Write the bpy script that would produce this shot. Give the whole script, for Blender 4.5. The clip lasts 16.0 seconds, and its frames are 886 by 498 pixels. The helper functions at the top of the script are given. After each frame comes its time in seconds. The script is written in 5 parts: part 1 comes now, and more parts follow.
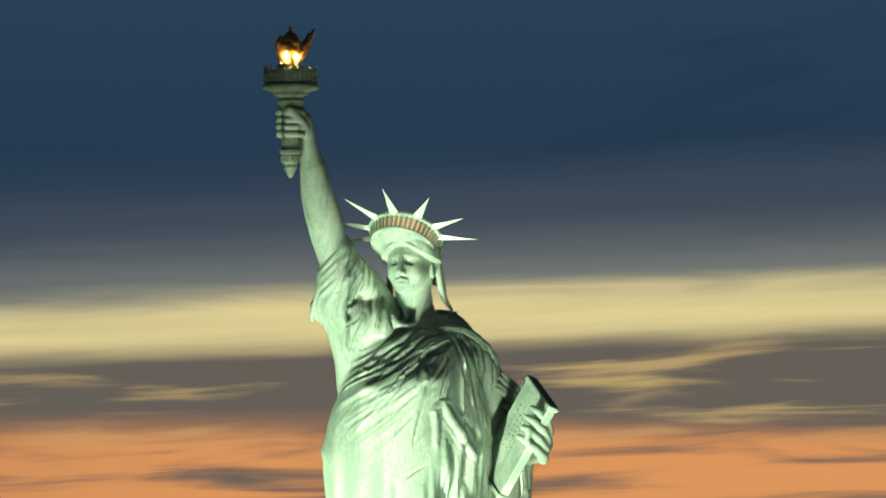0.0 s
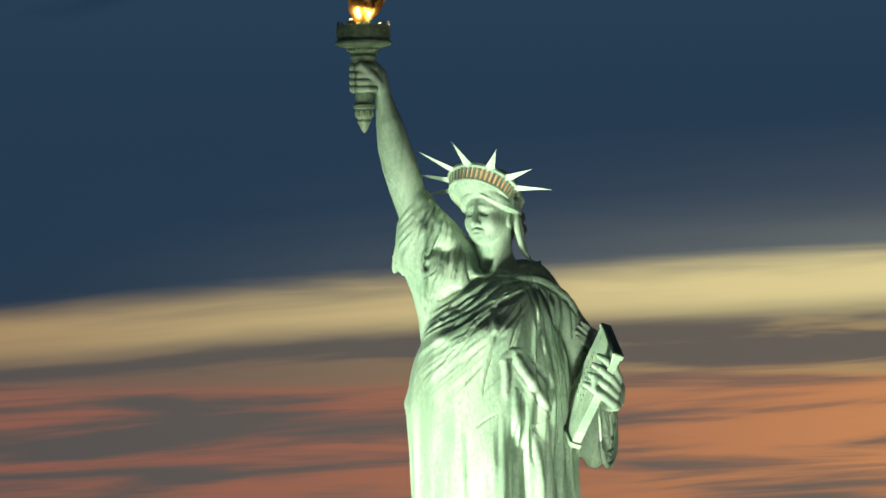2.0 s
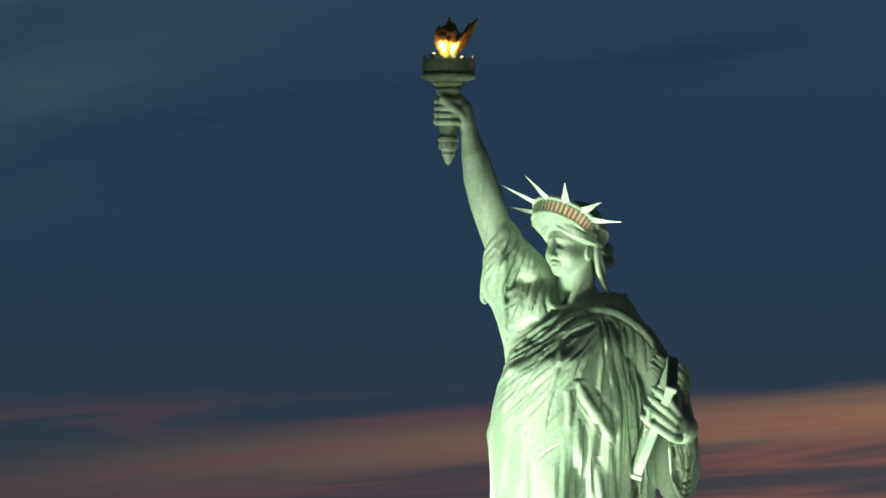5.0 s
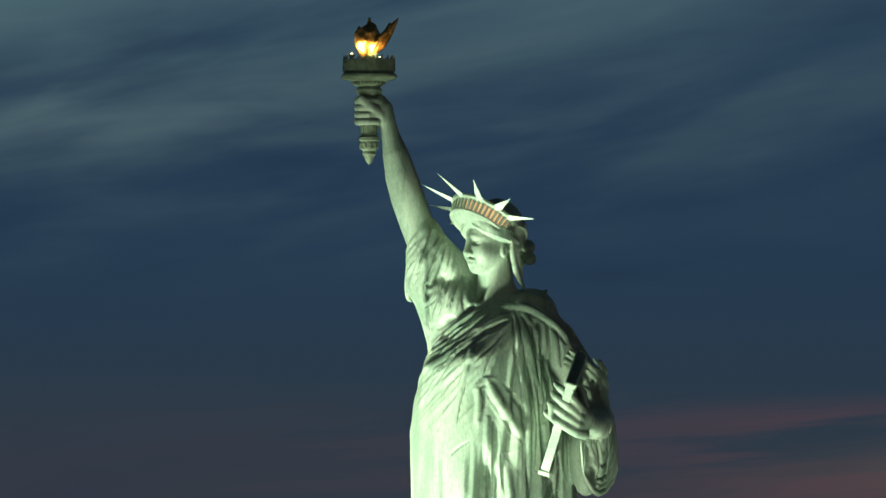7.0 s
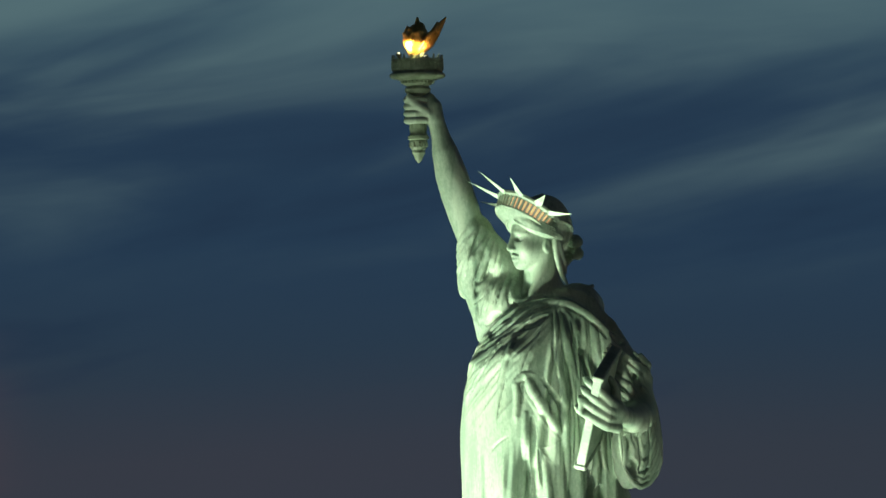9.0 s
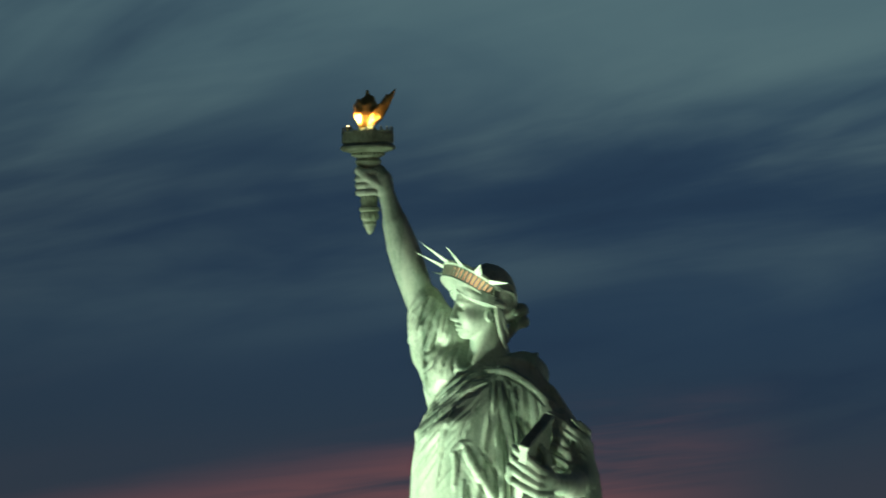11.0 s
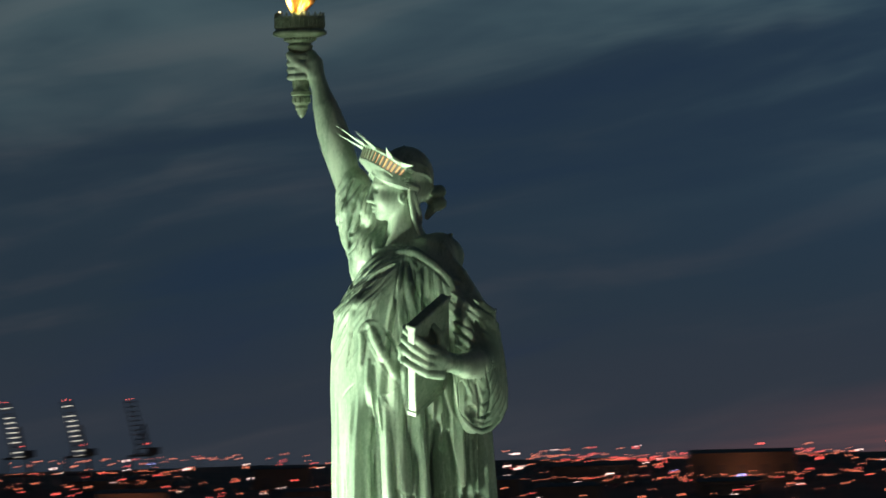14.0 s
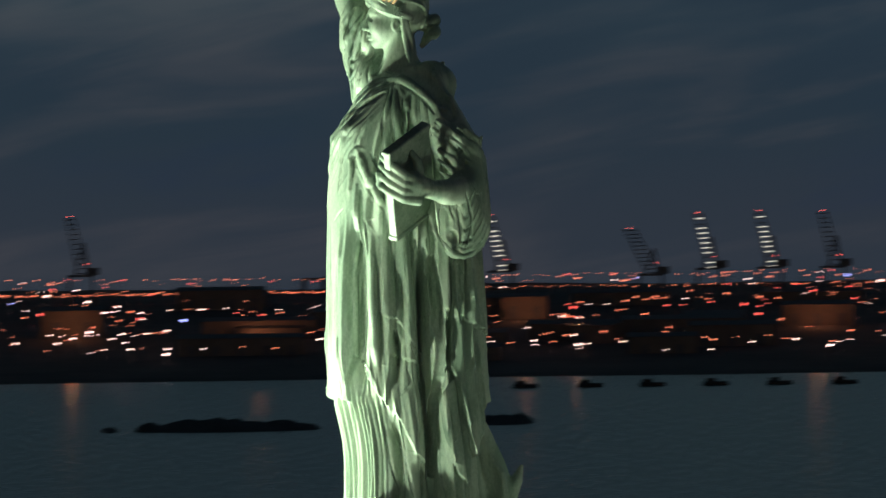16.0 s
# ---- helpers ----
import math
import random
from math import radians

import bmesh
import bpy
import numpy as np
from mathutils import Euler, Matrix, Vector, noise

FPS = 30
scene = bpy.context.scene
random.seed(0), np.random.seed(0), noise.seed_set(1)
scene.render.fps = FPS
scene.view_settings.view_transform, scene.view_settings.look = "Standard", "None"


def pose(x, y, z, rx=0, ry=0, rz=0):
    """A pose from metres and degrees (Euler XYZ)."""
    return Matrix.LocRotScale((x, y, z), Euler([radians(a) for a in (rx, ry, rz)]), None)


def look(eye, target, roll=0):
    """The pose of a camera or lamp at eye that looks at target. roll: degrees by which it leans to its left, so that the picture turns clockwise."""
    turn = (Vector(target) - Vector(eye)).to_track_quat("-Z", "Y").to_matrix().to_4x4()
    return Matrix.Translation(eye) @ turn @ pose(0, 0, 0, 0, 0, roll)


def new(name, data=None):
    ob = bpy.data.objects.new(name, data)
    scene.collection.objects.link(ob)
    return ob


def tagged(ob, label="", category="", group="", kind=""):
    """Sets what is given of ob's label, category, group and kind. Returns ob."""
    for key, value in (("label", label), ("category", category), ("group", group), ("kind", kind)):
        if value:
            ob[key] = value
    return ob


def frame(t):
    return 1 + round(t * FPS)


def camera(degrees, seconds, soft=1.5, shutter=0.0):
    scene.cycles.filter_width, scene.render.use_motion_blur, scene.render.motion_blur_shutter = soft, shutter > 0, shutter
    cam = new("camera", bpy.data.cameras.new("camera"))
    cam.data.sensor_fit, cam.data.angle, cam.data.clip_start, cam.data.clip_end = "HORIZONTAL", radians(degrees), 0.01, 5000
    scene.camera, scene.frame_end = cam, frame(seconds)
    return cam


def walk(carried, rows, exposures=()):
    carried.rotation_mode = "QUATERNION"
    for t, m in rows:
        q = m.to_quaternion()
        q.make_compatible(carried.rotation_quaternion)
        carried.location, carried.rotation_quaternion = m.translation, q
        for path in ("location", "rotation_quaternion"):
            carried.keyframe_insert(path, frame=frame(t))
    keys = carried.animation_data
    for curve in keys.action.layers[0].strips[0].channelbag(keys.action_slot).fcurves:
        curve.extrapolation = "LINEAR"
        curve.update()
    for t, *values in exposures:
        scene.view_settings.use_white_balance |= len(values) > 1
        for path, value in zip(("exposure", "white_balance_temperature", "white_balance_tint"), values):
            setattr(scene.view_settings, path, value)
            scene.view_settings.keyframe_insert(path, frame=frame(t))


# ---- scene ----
cam = camera(8.07, 16.0, soft=1.5, shutter=0.7)
PATH = [
    (0.0, (72.668, -409.931, 58.870), (55.755, -311.485, 63.594), 0.02),
    (0.5, (89.545, -407.786, 58.934), (68.372, -310.153, 63.366), -0.28),
    (1.0, (106.206, -404.854, 58.989), (80.817, -308.233, 63.433), -0.39),
    (1.5, (122.603, -401.170, 59.038), (93.009, -305.743, 63.250), -0.37),
    (2.0, (138.695, -396.773, 59.080), (105.008, -302.697, 62.938), -0.71),
    (2.5, (154.445, -391.700, 59.117), (116.817, -299.127, 62.925), -0.81),
    (3.0, (169.820, -385.993, 59.149), (128.225, -295.134, 62.965), -0.91),
    (3.5, (184.794, -379.694, 59.176), (139.336, -290.721, 63.349), -1.33),
    (3.7, (190.666, -377.018, 59.187), (143.705, -288.836, 63.517), -1.21),
    (5.8, (248.005, -344.272, 59.270), (188.404, -264.084, 63.470), 0.82),
    (6.0, (253.042, -340.773, 59.276), (192.422, -261.357, 63.567), 0.78),
    (6.5, (265.310, -331.784, 59.292), (202.162, -254.374, 63.771), 0.45),
    (7.0, (277.118, -322.480, 59.307), (211.384, -247.238, 63.524), -0.09),
    (7.5, (288.471, -312.893, 59.321), (220.103, -240.030, 63.434), -0.68),
    (8.0, (299.381, -303.053, 59.336), (228.432, -232.712, 63.616), -0.82),
    (8.5, (309.860, -292.987, 59.351), (236.371, -225.293, 63.458), -0.79),
    (8.7, (313.934, -288.903, 59.357), (239.464, -222.286, 63.427), -0.80),
    (10.8, (352.965, -244.371, 59.420), (270.292, -188.356, 64.664), -1.40),
    (11.0, (356.355, -239.994, 59.427), (273.152, -184.766, 64.616), -1.46),
    (11.5, (364.609, -228.960, 59.442), (280.078, -175.782, 64.598), -1.12),
    (12.0, (372.563, -217.797, 59.457), (286.593, -166.962, 64.470), -1.06),
    (12.5, (380.237, -206.504, 59.471), (292.821, -158.169, 64.179), -0.86),
    (13.0, (387.653, -195.078, 59.484), (298.833, -149.349, 63.929), -0.69),
    (13.5, (394.831, -183.511, 59.496), (304.593, -140.585, 63.307), -0.98),
    (14.0, (401.789, -171.790, 59.506), (310.117, -131.964, 62.695), -1.39),
    (14.5, (408.545, -159.903, 59.514), (315.596, -123.138, 62.484), -0.62),
    (15.0, (415.115, -147.829, 59.519), (321.091, -113.842, 61.631), -0.73),
    (15.5, (421.513, -135.546, 59.521), (326.529, -104.285, 60.407), -1.05),
    (16.0, (427.750, -123.028, 59.518), (331.817, -94.805, 59.908), -0.83),
]
walk(cam, [(t, look(eye, target, roll)) for t, eye, target, roll in PATH])

BASE = 47.0  # statue's zero above the water; robe reaches 5 m lower to fit the view


# ---- world: the sky after sunset ----
class Sock:
    """A node socket with arithmetic."""

    def __init__(self, tree, out):
        self.tree, self.out = tree, out

    def do(self, op, *others, clamp=False):
        n = self.tree.nodes.new("ShaderNodeMath")
        n.operation, n.use_clamp = op, clamp
        for i, v in enumerate((self, *others)):
            if isinstance(v, Sock):
                self.tree.links.new(v.out, n.inputs[i])
            else:
                n.inputs[i].default_value = v
        return Sock(self.tree, n.outputs[0])

    def __add__(self, o):
        return self.do("ADD", o)

    def __sub__(self, o):
        return self.do("SUBTRACT", o)

    def __mul__(self, o):
        return self.do("MULTIPLY", o)

    def step(self, a, b):
        n = self.tree.nodes.new("ShaderNodeMapRange")
        n.interpolation_type = "SMOOTHSTEP"
        self.tree.links.new(self.out, n.inputs[0])
        for i, v in ((1, a), (2, b), (3, 0.0), (4, 1.0)):
            n.inputs[i].default_value = v
        return Sock(self.tree, n.outputs[0])


def rgb(r, g, b):
    return tuple((v / 255 / 12.92) if v < 11 else ((v / 255 + 0.055) / 1.055) ** 2.4 for v in (r, g, b))


def blend(tree, a, b, w):
    """Mix of two colours (tuples or sockets)."""
    n = tree.nodes.new("ShaderNodeMix")
    n.data_type = "RGBA"
    for v, i in ((w, 0), (a, 6), (b, 7)):
        if isinstance(v, Sock):
            tree.links.new(v.out, n.inputs[i])
        elif isinstance(v, tuple):
            n.inputs[i].default_value = (*v, 1)
        else:
            n.inputs[i].default_value = v
    return Sock(tree, n.outputs[2])


def grain(tree, x, y, z, scale, detail=5.0, rough=0.55, twist=0.0):
    c = tree.nodes.new("ShaderNodeCombineXYZ")
    for v, i in ((x, 0), (y, 1), (z, 2)):
        if isinstance(v, Sock):
            tree.links.new(v.out, c.inputs[i])
        else:
            c.inputs[i].default_value = v
    n = tree.nodes.new("ShaderNodeTexNoise")
    n.inputs["Scale"].default_value, n.inputs["Detail"].default_value = scale, detail
    n.inputs["Roughness"].default_value, n.inputs["Distortion"].default_value = rough, twist
    tree.links.new(c.outputs[0], n.inputs["Vector"])
    return Sock(tree, n.outputs[0])


world = bpy.data.worlds.new("dusk_sky")
scene.world = world
world.use_nodes = True
wt = world.node_tree
coord = wt.nodes.new("ShaderNodeTexCoord")
split = wt.nodes.new("ShaderNodeSeparateXYZ")
wt.links.new(coord.outputs["Generated"], split.inputs[0])
sx, sy, sz = (Sock(wt, split.outputs[i]) for i in range(3))
elev = sz.do("ARCSINE") * 57.2958
azim = sx.do("ARCTAN2", sy) * 57.2958  # degrees, falling to the left
left = azim * -1.0
bend = (left - 21.5).do("MAXIMUM", 0.0)
tilted = elev - (azim + 13.8) * 0.035 + bend * 0.045  # height over the sloping bank of cloud
slant = elev - azim * 0.17  # height over the wisps, which climb to the right
streak = grain(wt, azim * 0.11, tilted * 1.25, 0.0, 1.0, 6, 0.52, 0.4)
fine = grain(wt, azim * 0.34, tilted * 4.2, 4.0, 1.0, 5, 0.55, 0.5)
veil = grain(wt, azim * 0.16, slant * 0.62, 9.0, 1.0, 5, 0.5, 0.7)
wisp = grain(wt, azim * 0.30, slant * 1.7, 2.0, 1.0, 5, 0.5, 0.6)
wavy = elev + (streak - 0.5) * 0.5 + (fine - 0.5) * 0.25
wavy_t = tilted + (streak - 0.5) * 0.35 + (fine - 0.5) * 0.22
under = wavy_t * -1.0
near = azim.step(-24.0, -11.0)  # nearness to the sunset
glow = azim.step(-36.0, -14.0)
late = left.step(52.0, 72.0)
# clear dusk, paler towards the top of the view
sky = blend(wt, rgb(45, 57, 68), rgb(37, 58, 79), elev.step(0.2, 2.6))
sky = blend(wt, sky, rgb(42, 66, 88), elev.step(3.0, 6.0))
sky = blend(wt, sky, rgb(38, 51, 62), late * 0.88)
# grey-green wisps over the blue
high = left.step(33.0, 44.0)
sky = blend(wt, sky, rgb(88, 112, 116), (veil * 0.72 + wisp * 0.28).step(0.42, 0.70) * elev.step(1.6, 4.2) * high * (late * -0.35 + 1.0) * 0.85)
sky = blend(wt, sky, rgb(88, 84, 86), (wisp * 0.6 + veil * 0.4).step(0.47, 0.70) * left.step(58.0, 70.0) * 0.3)
sky = blend(wt, sky, rgb(30, 47, 68), (veil * -0.6 - wisp * 0.4).step(-0.47, -0.32) * 0.55)
sky = blend(wt, sky, rgb(82, 110, 116), elev.step(3.5, 5.2) * veil.step(0.26, 0.52) * high * (late * -0.6 + 1.0) * 0.75)
# haze over the bank near the sunset
sky = blend(wt, sky, rgb(74, 83, 94), (under + streak * 0.9).step(-3.2, -2.2) * near * 0.75)
sky = blend(wt, sky, rgb(120, 124, 118), (under + fine * 0.5 + streak * 0.3).step(-2.5, -1.75) * near * 0.9)
# dark bank, the bright band on it, and its torn strips
bank = under.step(-2.15, -1.75) * azim.step(-47.0, -29.0)
sky = blend(wt, sky, blend(wt, rgb(56, 58, 68), rgb(102, 95, 87), glow), bank)
width = near * 0.14
band = wavy_t.step(1.55, 1.85) * (under + width).step(-2.22, -1.92) * (fine * -0.7 + 1.3).do("MINIMUM", 1.0)
band_colour = blend(wt, rgb(150, 118, 88), rgb(222, 206, 148), azim.step(-27.0, -15.0))
sky = blend(wt, sky, band_colour, band * azim.step(-40.0, -25.0))
strips = (fine * 0.65 + streak * 0.45).step(0.53, 0.66) * under.step(-1.85, -1.45)
sky = blend(wt, sky, blend(wt, rgb(124, 100, 84), rgb(196, 168, 112), near), strips * glow * 0.8)
# embers low down, orange near the sunset, rose further off
low = blend(wt, rgb(104, 70, 74), blend(wt, rgb(158, 96, 78), rgb(224, 150, 90), azim.step(-22.0, -11.0)), azim.step(-36.0, -24.0))
ember = (wavy * -1.0).step(-1.22, -0.88) * (fine * 0.85 + streak * 0.25 + near * 0.07).step(0.44, 0.68)
sky = blend(wt, sky, low, ember * azim.step(-46.0, -27.0) * (near * 0.2 + 0.72))
sky = blend(wt, sky, rgb(126, 80, 80), (wavy * -1.0 + azim * 0.14 + 8.05).step(-1.35, -0.75) * left.step(53.0, 56.0) * azim.step(-68.0, -59.0) * (streak * 0.6 + fine * 0.4).step(0.36, 0.6) * 0.7)
sky = blend(wt, sky, rgb(84, 64, 72), (wavy * -1.0).step(-1.6, -0.3) * left.step(35.0, 52.0) * (late * -0.08 + 0.17))
sky = blend(wt, sky, rgb(14, 26, 38), elev.step(8.0, 36.0))
back = wt.nodes["Background"]
wt.links.new(sky.out, back.inputs[0])
back.inputs[1].default_value = 1.0


# ---- lamps ----
def flood(name, eye, target, power, size, colour, spread):
    data = bpy.data.lights.new(name, "SPOT")
    data.energy, data.shadow_soft_size, data.color = power, size, colour
    data.spot_size, data.spot_blend = radians(spread), 1.0
    ob = new(name, data)
    ob.matrix_world = look(eye, target)
    return ob


def glow_lamp(name, place, power, colour, size=0.2):
    data = bpy.data.lights.new(name, "POINT")
    data.energy, data.shadow_soft_size, data.color = power, size, colour
    ob = new(name, data)
    ob.location = place
    return ob


METAL_HALIDE = (0.84, 1.0, 0.75)
FLOODS = ((-22.5, -51.0, 850000), (23.0, -51.0, 170000), (48.0, -29.0, 12000), (36.6, 42.5, 24000), (-53.0, 18.3, 36000))
for fx, fy, power in FLOODS:
    flood("flood_beam", (fx, fy, 14.6), (0, 0, BASE + 11.5), power, 0.7, METAL_HALIDE, 43)
TORCH = Vector((-7.15, -4.72, BASE))
for spot, watts in (((-0.35, -1.35, 43.75), 1500), ((1.3, -0.35, 43.5), 420)):
    flood("torch_light", TORCH + Vector(spot), TORCH + Vector((0.1, 0.1, 44.5)), watts, 0.12, (1.0, 0.72, 0.32), 115)


# ---- materials ----
def material(name, colour, rough=0.6, metal=0.0, second=None, scale=1.0, bump=0.0, emit=0.0, stretch=1.0, third=None):
    """Two or three colours mixed by noise at two scales, with relief."""
    m = bpy.data.materials.new(name)
    m.use_nodes = True
    t = m.node_tree
    b = t.nodes["Principled BSDF"]
    b.inputs["Base Color"].default_value = (*colour, 1)
    b.inputs["Roughness"].default_value, b.inputs["Metallic"].default_value = rough, metal
    if second or bump:
        c = t.nodes.new("ShaderNodeTexCoord")
        s = t.nodes.new("ShaderNodeSeparateXYZ")
        t.links.new(c.outputs["Object"], s.inputs[0])
        x, y, z = (Sock(t, s.outputs[i]) for i in range(3))
        large = grain(t, x, y, z * stretch, scale, 5, 0.6, 0.4)
        small = grain(t, x, y, z * (0.5 + 0.5 * stretch), scale * 9, 4, 0.6)
        if second:
            mix = blend(t, tuple(colour), tuple(second), (large * 0.7 + small * 0.3).step(0.38, 0.62))
            if third:
                mix = blend(t, mix, tuple(third), grain(t, x + 7.0, y, z * stretch * 0.6, scale * 1.7, 6, 0.65, 0.3).step(0.56, 0.74) * 0.8)
            t.links.new(mix.out, b.inputs["Base Color"])
            t.links.new((small * 0.3 + (rough - 0.15)).out, b.inputs["Roughness"])
        if bump:
            n = t.nodes.new("ShaderNodeBump")
            n.inputs["Strength"].default_value, n.inputs["Distance"].default_value = 0.6, bump
            t.links.new((large * 0.5 + small * 0.5).out, n.inputs["Height"])
            t.links.new(n.outputs[0], b.inputs["Normal"])
    if emit:
        b.inputs["Emission Color"].default_value = (*colour, 1)
        b.inputs["Emission Strength"].default_value = emit
    return m


VERDIGRIS = material("verdigris_copper", (0.22, 0.305, 0.225), 0.55, 0.0, (0.405, 0.485, 0.375), 0.6, 0.07, stretch=0.16, third=(0.09, 0.16, 0.11))
OLD_BRONZE = material("weathered_bronze", (0.17, 0.22, 0.14), 0.55, 0.0, (0.28, 0.34, 0.24), 1.5, 0.03, third=(0.08, 0.10, 0.07))
GOLD = material("gold_leaf", (0.95, 0.55, 0.16), 0.32, 1.0, (0.80, 0.42, 0.10), 2.0, 0.04)
AMBER = material("amber_lit_window", (1.0, 0.56, 0.28), 0.3, 0.0, emit=0.8)
LENS = material("lamp_lens", (1.0, 0.78, 0.42), 0.3, 0.0, emit=7.0)
FLOOD_LENS = material("floodlight_lens", (0.95, 1.0, 0.8), 0.3, 0.0, emit=6.0)
WATER = material("harbour_water", (0.009, 0.056, 0.074), 0.3, 0.0, (0.013, 0.070, 0.094), 0.02, 0.6)
WATER.node_tree.nodes["Principled BSDF"].inputs["Specular IOR Level"].default_value = 0.16
LAND = material("dark_shore_land", (0.045, 0.038, 0.036), 0.95, 0.0, (0.085, 0.068, 0.062), 0.012, 1.0)
ROCK = material("dark_rock", (0.016, 0.017, 0.018), 0.9, 0.0, (0.032, 0.032, 0.034), 0.1, 0.5)
GRANITE = material("granite", (0.38, 0.34, 0.29), 0.8, 0.0, (0.28, 0.25, 0.21), 0.4, 0.02)
GRASS = material("island_grass", (0.04, 0.06, 0.025), 0.95, 0.0, (0.06, 0.08, 0.03), 0.2, 0.1)
STEEL = material("painted_steel", (0.05, 0.06, 0.075), 0.6, 0.0, (0.09, 0.085, 0.085), 0.2)
SHED = material("shed_cladding", (0.10, 0.085, 0.075), 0.8, 0.0, (0.15, 0.12, 0.10), 0.05)
LAMP_ORANGE = material("sodium_light", (1.0, 0.24, 0.13), 0.5, emit=3.2)
LAMP_RED = material("red_light", (1.0, 0.12, 0.10), 0.5, emit=3.4)
LAMP_WHITE = material("white_light", (1.0, 0.66, 0.60), 0.5, emit=5.0)
LAMP_BLUE = material("blue_light", (0.36, 0.40, 1.0), 0.5, emit=4.0)


# ---- solid modelling on a grid ----
class Field:
    """A signed distance field on a grid; shapes are merged into it with soft joins."""

    def __init__(self, lo, hi, h):
        self.lo, self.h = np.array(lo, float), h
        n = np.ceil((np.array(hi) - lo) / h).astype(int) + 1
        self.n = n
        self.f = np.full(n, 9.0, np.float32)

    def part(self, lo, hi):
        a = np.clip(np.floor((np.array(lo) - self.lo) / self.h).astype(int), 0, self.n)
        b = np.clip(np.ceil((np.array(hi) - self.lo) / self.h).astype(int) + 1, 0, self.n)
        s = tuple(slice(i, j) for i, j in zip(a, b))
        ax = [(self.lo[i] + self.h * np.arange(a[i], b[i])).astype(np.float32) for i in range(3)]
        return s, ax[0][:, None, None], ax[1][None, :, None], ax[2][None, None, :]

    def merge(self, s, d, k, cut=False):
        f = self.f[s]
        if cut:
            d = -d
            w = np.clip(0.5 - 0.5 * (d - f) / k, 0, 1) if k else (d < f)
            g = d * (1 - w) + f * w
            self.f[s] = g + (k * w * (1 - w) if k else 0)
        else:
            w = np.clip(0.5 + 0.5 * (f - d) / k, 0, 1)
            self.f[s] = f * (1 - w) + d * w - k * w * (1 - w)

    def tube(self, pts, k=0.2, cut=False, flat=None):
        """A chain of tapered capsules; pts: rows of x, y, z, radius. flat: a direction and a factor that thins it."""
        p = np.array(pts, float)
        pad = p[:, 3].max() + k + 2 * self.h
        s, x, y, z = self.part(p[:, :3].min(0) - pad, p[:, :3].max(0) + pad)
        if 0 in self.f[s].shape:
            return
        best = None
        for a, b in zip(p[:-1], p[1:]):
            v = b[:3] - a[:3]
            u = ((x - a[0]) * v[0] + (y - a[1]) * v[1] + (z - a[2]) * v[2]) / max(v @ v, 1e-9)
            u = np.clip(u, 0, 1)
            dx, dy, dz = x - a[0] - u * v[0], y - a[1] - u * v[1], z - a[2] - u * v[2]
            q = dx * dx + dy * dy + dz * dz
            if flat is not None:
                n, c = np.array(flat[0], float) / np.linalg.norm(flat[0]), flat[1]
                q = q + (c * c - 1) * (dx * n[0] + dy * n[1] + dz * n[2]) ** 2
            d = np.sqrt(q) - (a[3] + (b[3] - a[3]) * u)
            best = d if best is None else np.minimum(best, d)
        self.merge(s, best.astype(np.float32), k, cut)

    def ball(self, c, r, k=0.2, cut=False, turn=(0, 0, 0)):
        r = np.array(r, float) * np.ones(3)
        pad = r.max() + k + 2 * self.h
        s, x, y, z = self.part(np.array(c) - pad, np.array(c) + pad)
        m = np.array(Euler([radians(a) for a in turn]).to_matrix()).T
        p = [m[i, 0] * (x - c[0]) + m[i, 1] * (y - c[1]) + m[i, 2] * (z - c[2]) for i in range(3)]
        q = np.sqrt(sum((p[i] / r[i]) ** 2 for i in range(3)))
        g = np.sqrt(sum((p[i] / r[i] ** 2) ** 2 for i in range(3)))
        self.merge(s, (q * (q - 1) / np.maximum(g, 1e-4)).astype(np.float32), k, cut)

    def block(self, m, half, rnd=0.1, k=0.1, cut=False):
        """A rounded box with the pose m (a Matrix)."""
        half = np.array(half, float)
        c, pad = np.array(m.translation), np.linalg.norm(half) + k + 2 * self.h
        s, x, y, z = self.part(c - pad, c + pad)
        r = np.array(m.to_3x3()).T
        q = [np.abs(r[i, 0] * (x - c[0]) + r[i, 1] * (y - c[1]) + r[i, 2] * (z - c[2])) - half[i] + rnd for i in range(3)]
        d = np.sqrt(sum(np.maximum(v, 0) ** 2 for v in q)) + np.minimum(np.maximum(np.maximum(q[0], q[1]), q[2]), 0) - rnd
        self.merge(s, d.astype(np.float32), k, cut)

    def trunk(self, rows, k=0.3, power=2.0, shape=None):
        """A body of oval sections; rows of z, x, y, half width, half depth. shape(angle, z) gives the outward swell."""
        r = np.array(rows, float)
        pad = 1.5
        lo = (min(r[:, 1] - r[:, 3]) - pad, min(r[:, 2] - r[:, 4]) - pad, r[0, 0])
        hi = (max(r[:, 1] + r[:, 3]) + pad, max(r[:, 2] + r[:, 4]) + pad, r[-1, 0])
        s, x, y, z = self.part(lo, hi)
        at = z.ravel()
        cx, cy, rx, ry = (smooth_curve(at, r[:, 0], r[:, i])[None, None, :] for i in (1, 2, 3, 4))
        u, v = (x - cx) / rx, (y - cy) / ry
        q = (np.abs(u) ** power + np.abs(v) ** power) ** (1 / power)
        g = np.sqrt((u / rx) ** 2 + (v / ry) ** 2) / np.maximum(q, 1e-3)
        d = (q - 1) / np.maximum(g, 1e-3)
        if shape:
            d = d - shape(np.arctan2(x - cx, -(y - cy)), z + 0 * x + 0 * y)
        d = np.maximum(d, np.maximum(r[0, 0] + 0.15 - z, z - r[-1, 0] + 0.15))
        self.merge(s, d.astype(np.float32), k)

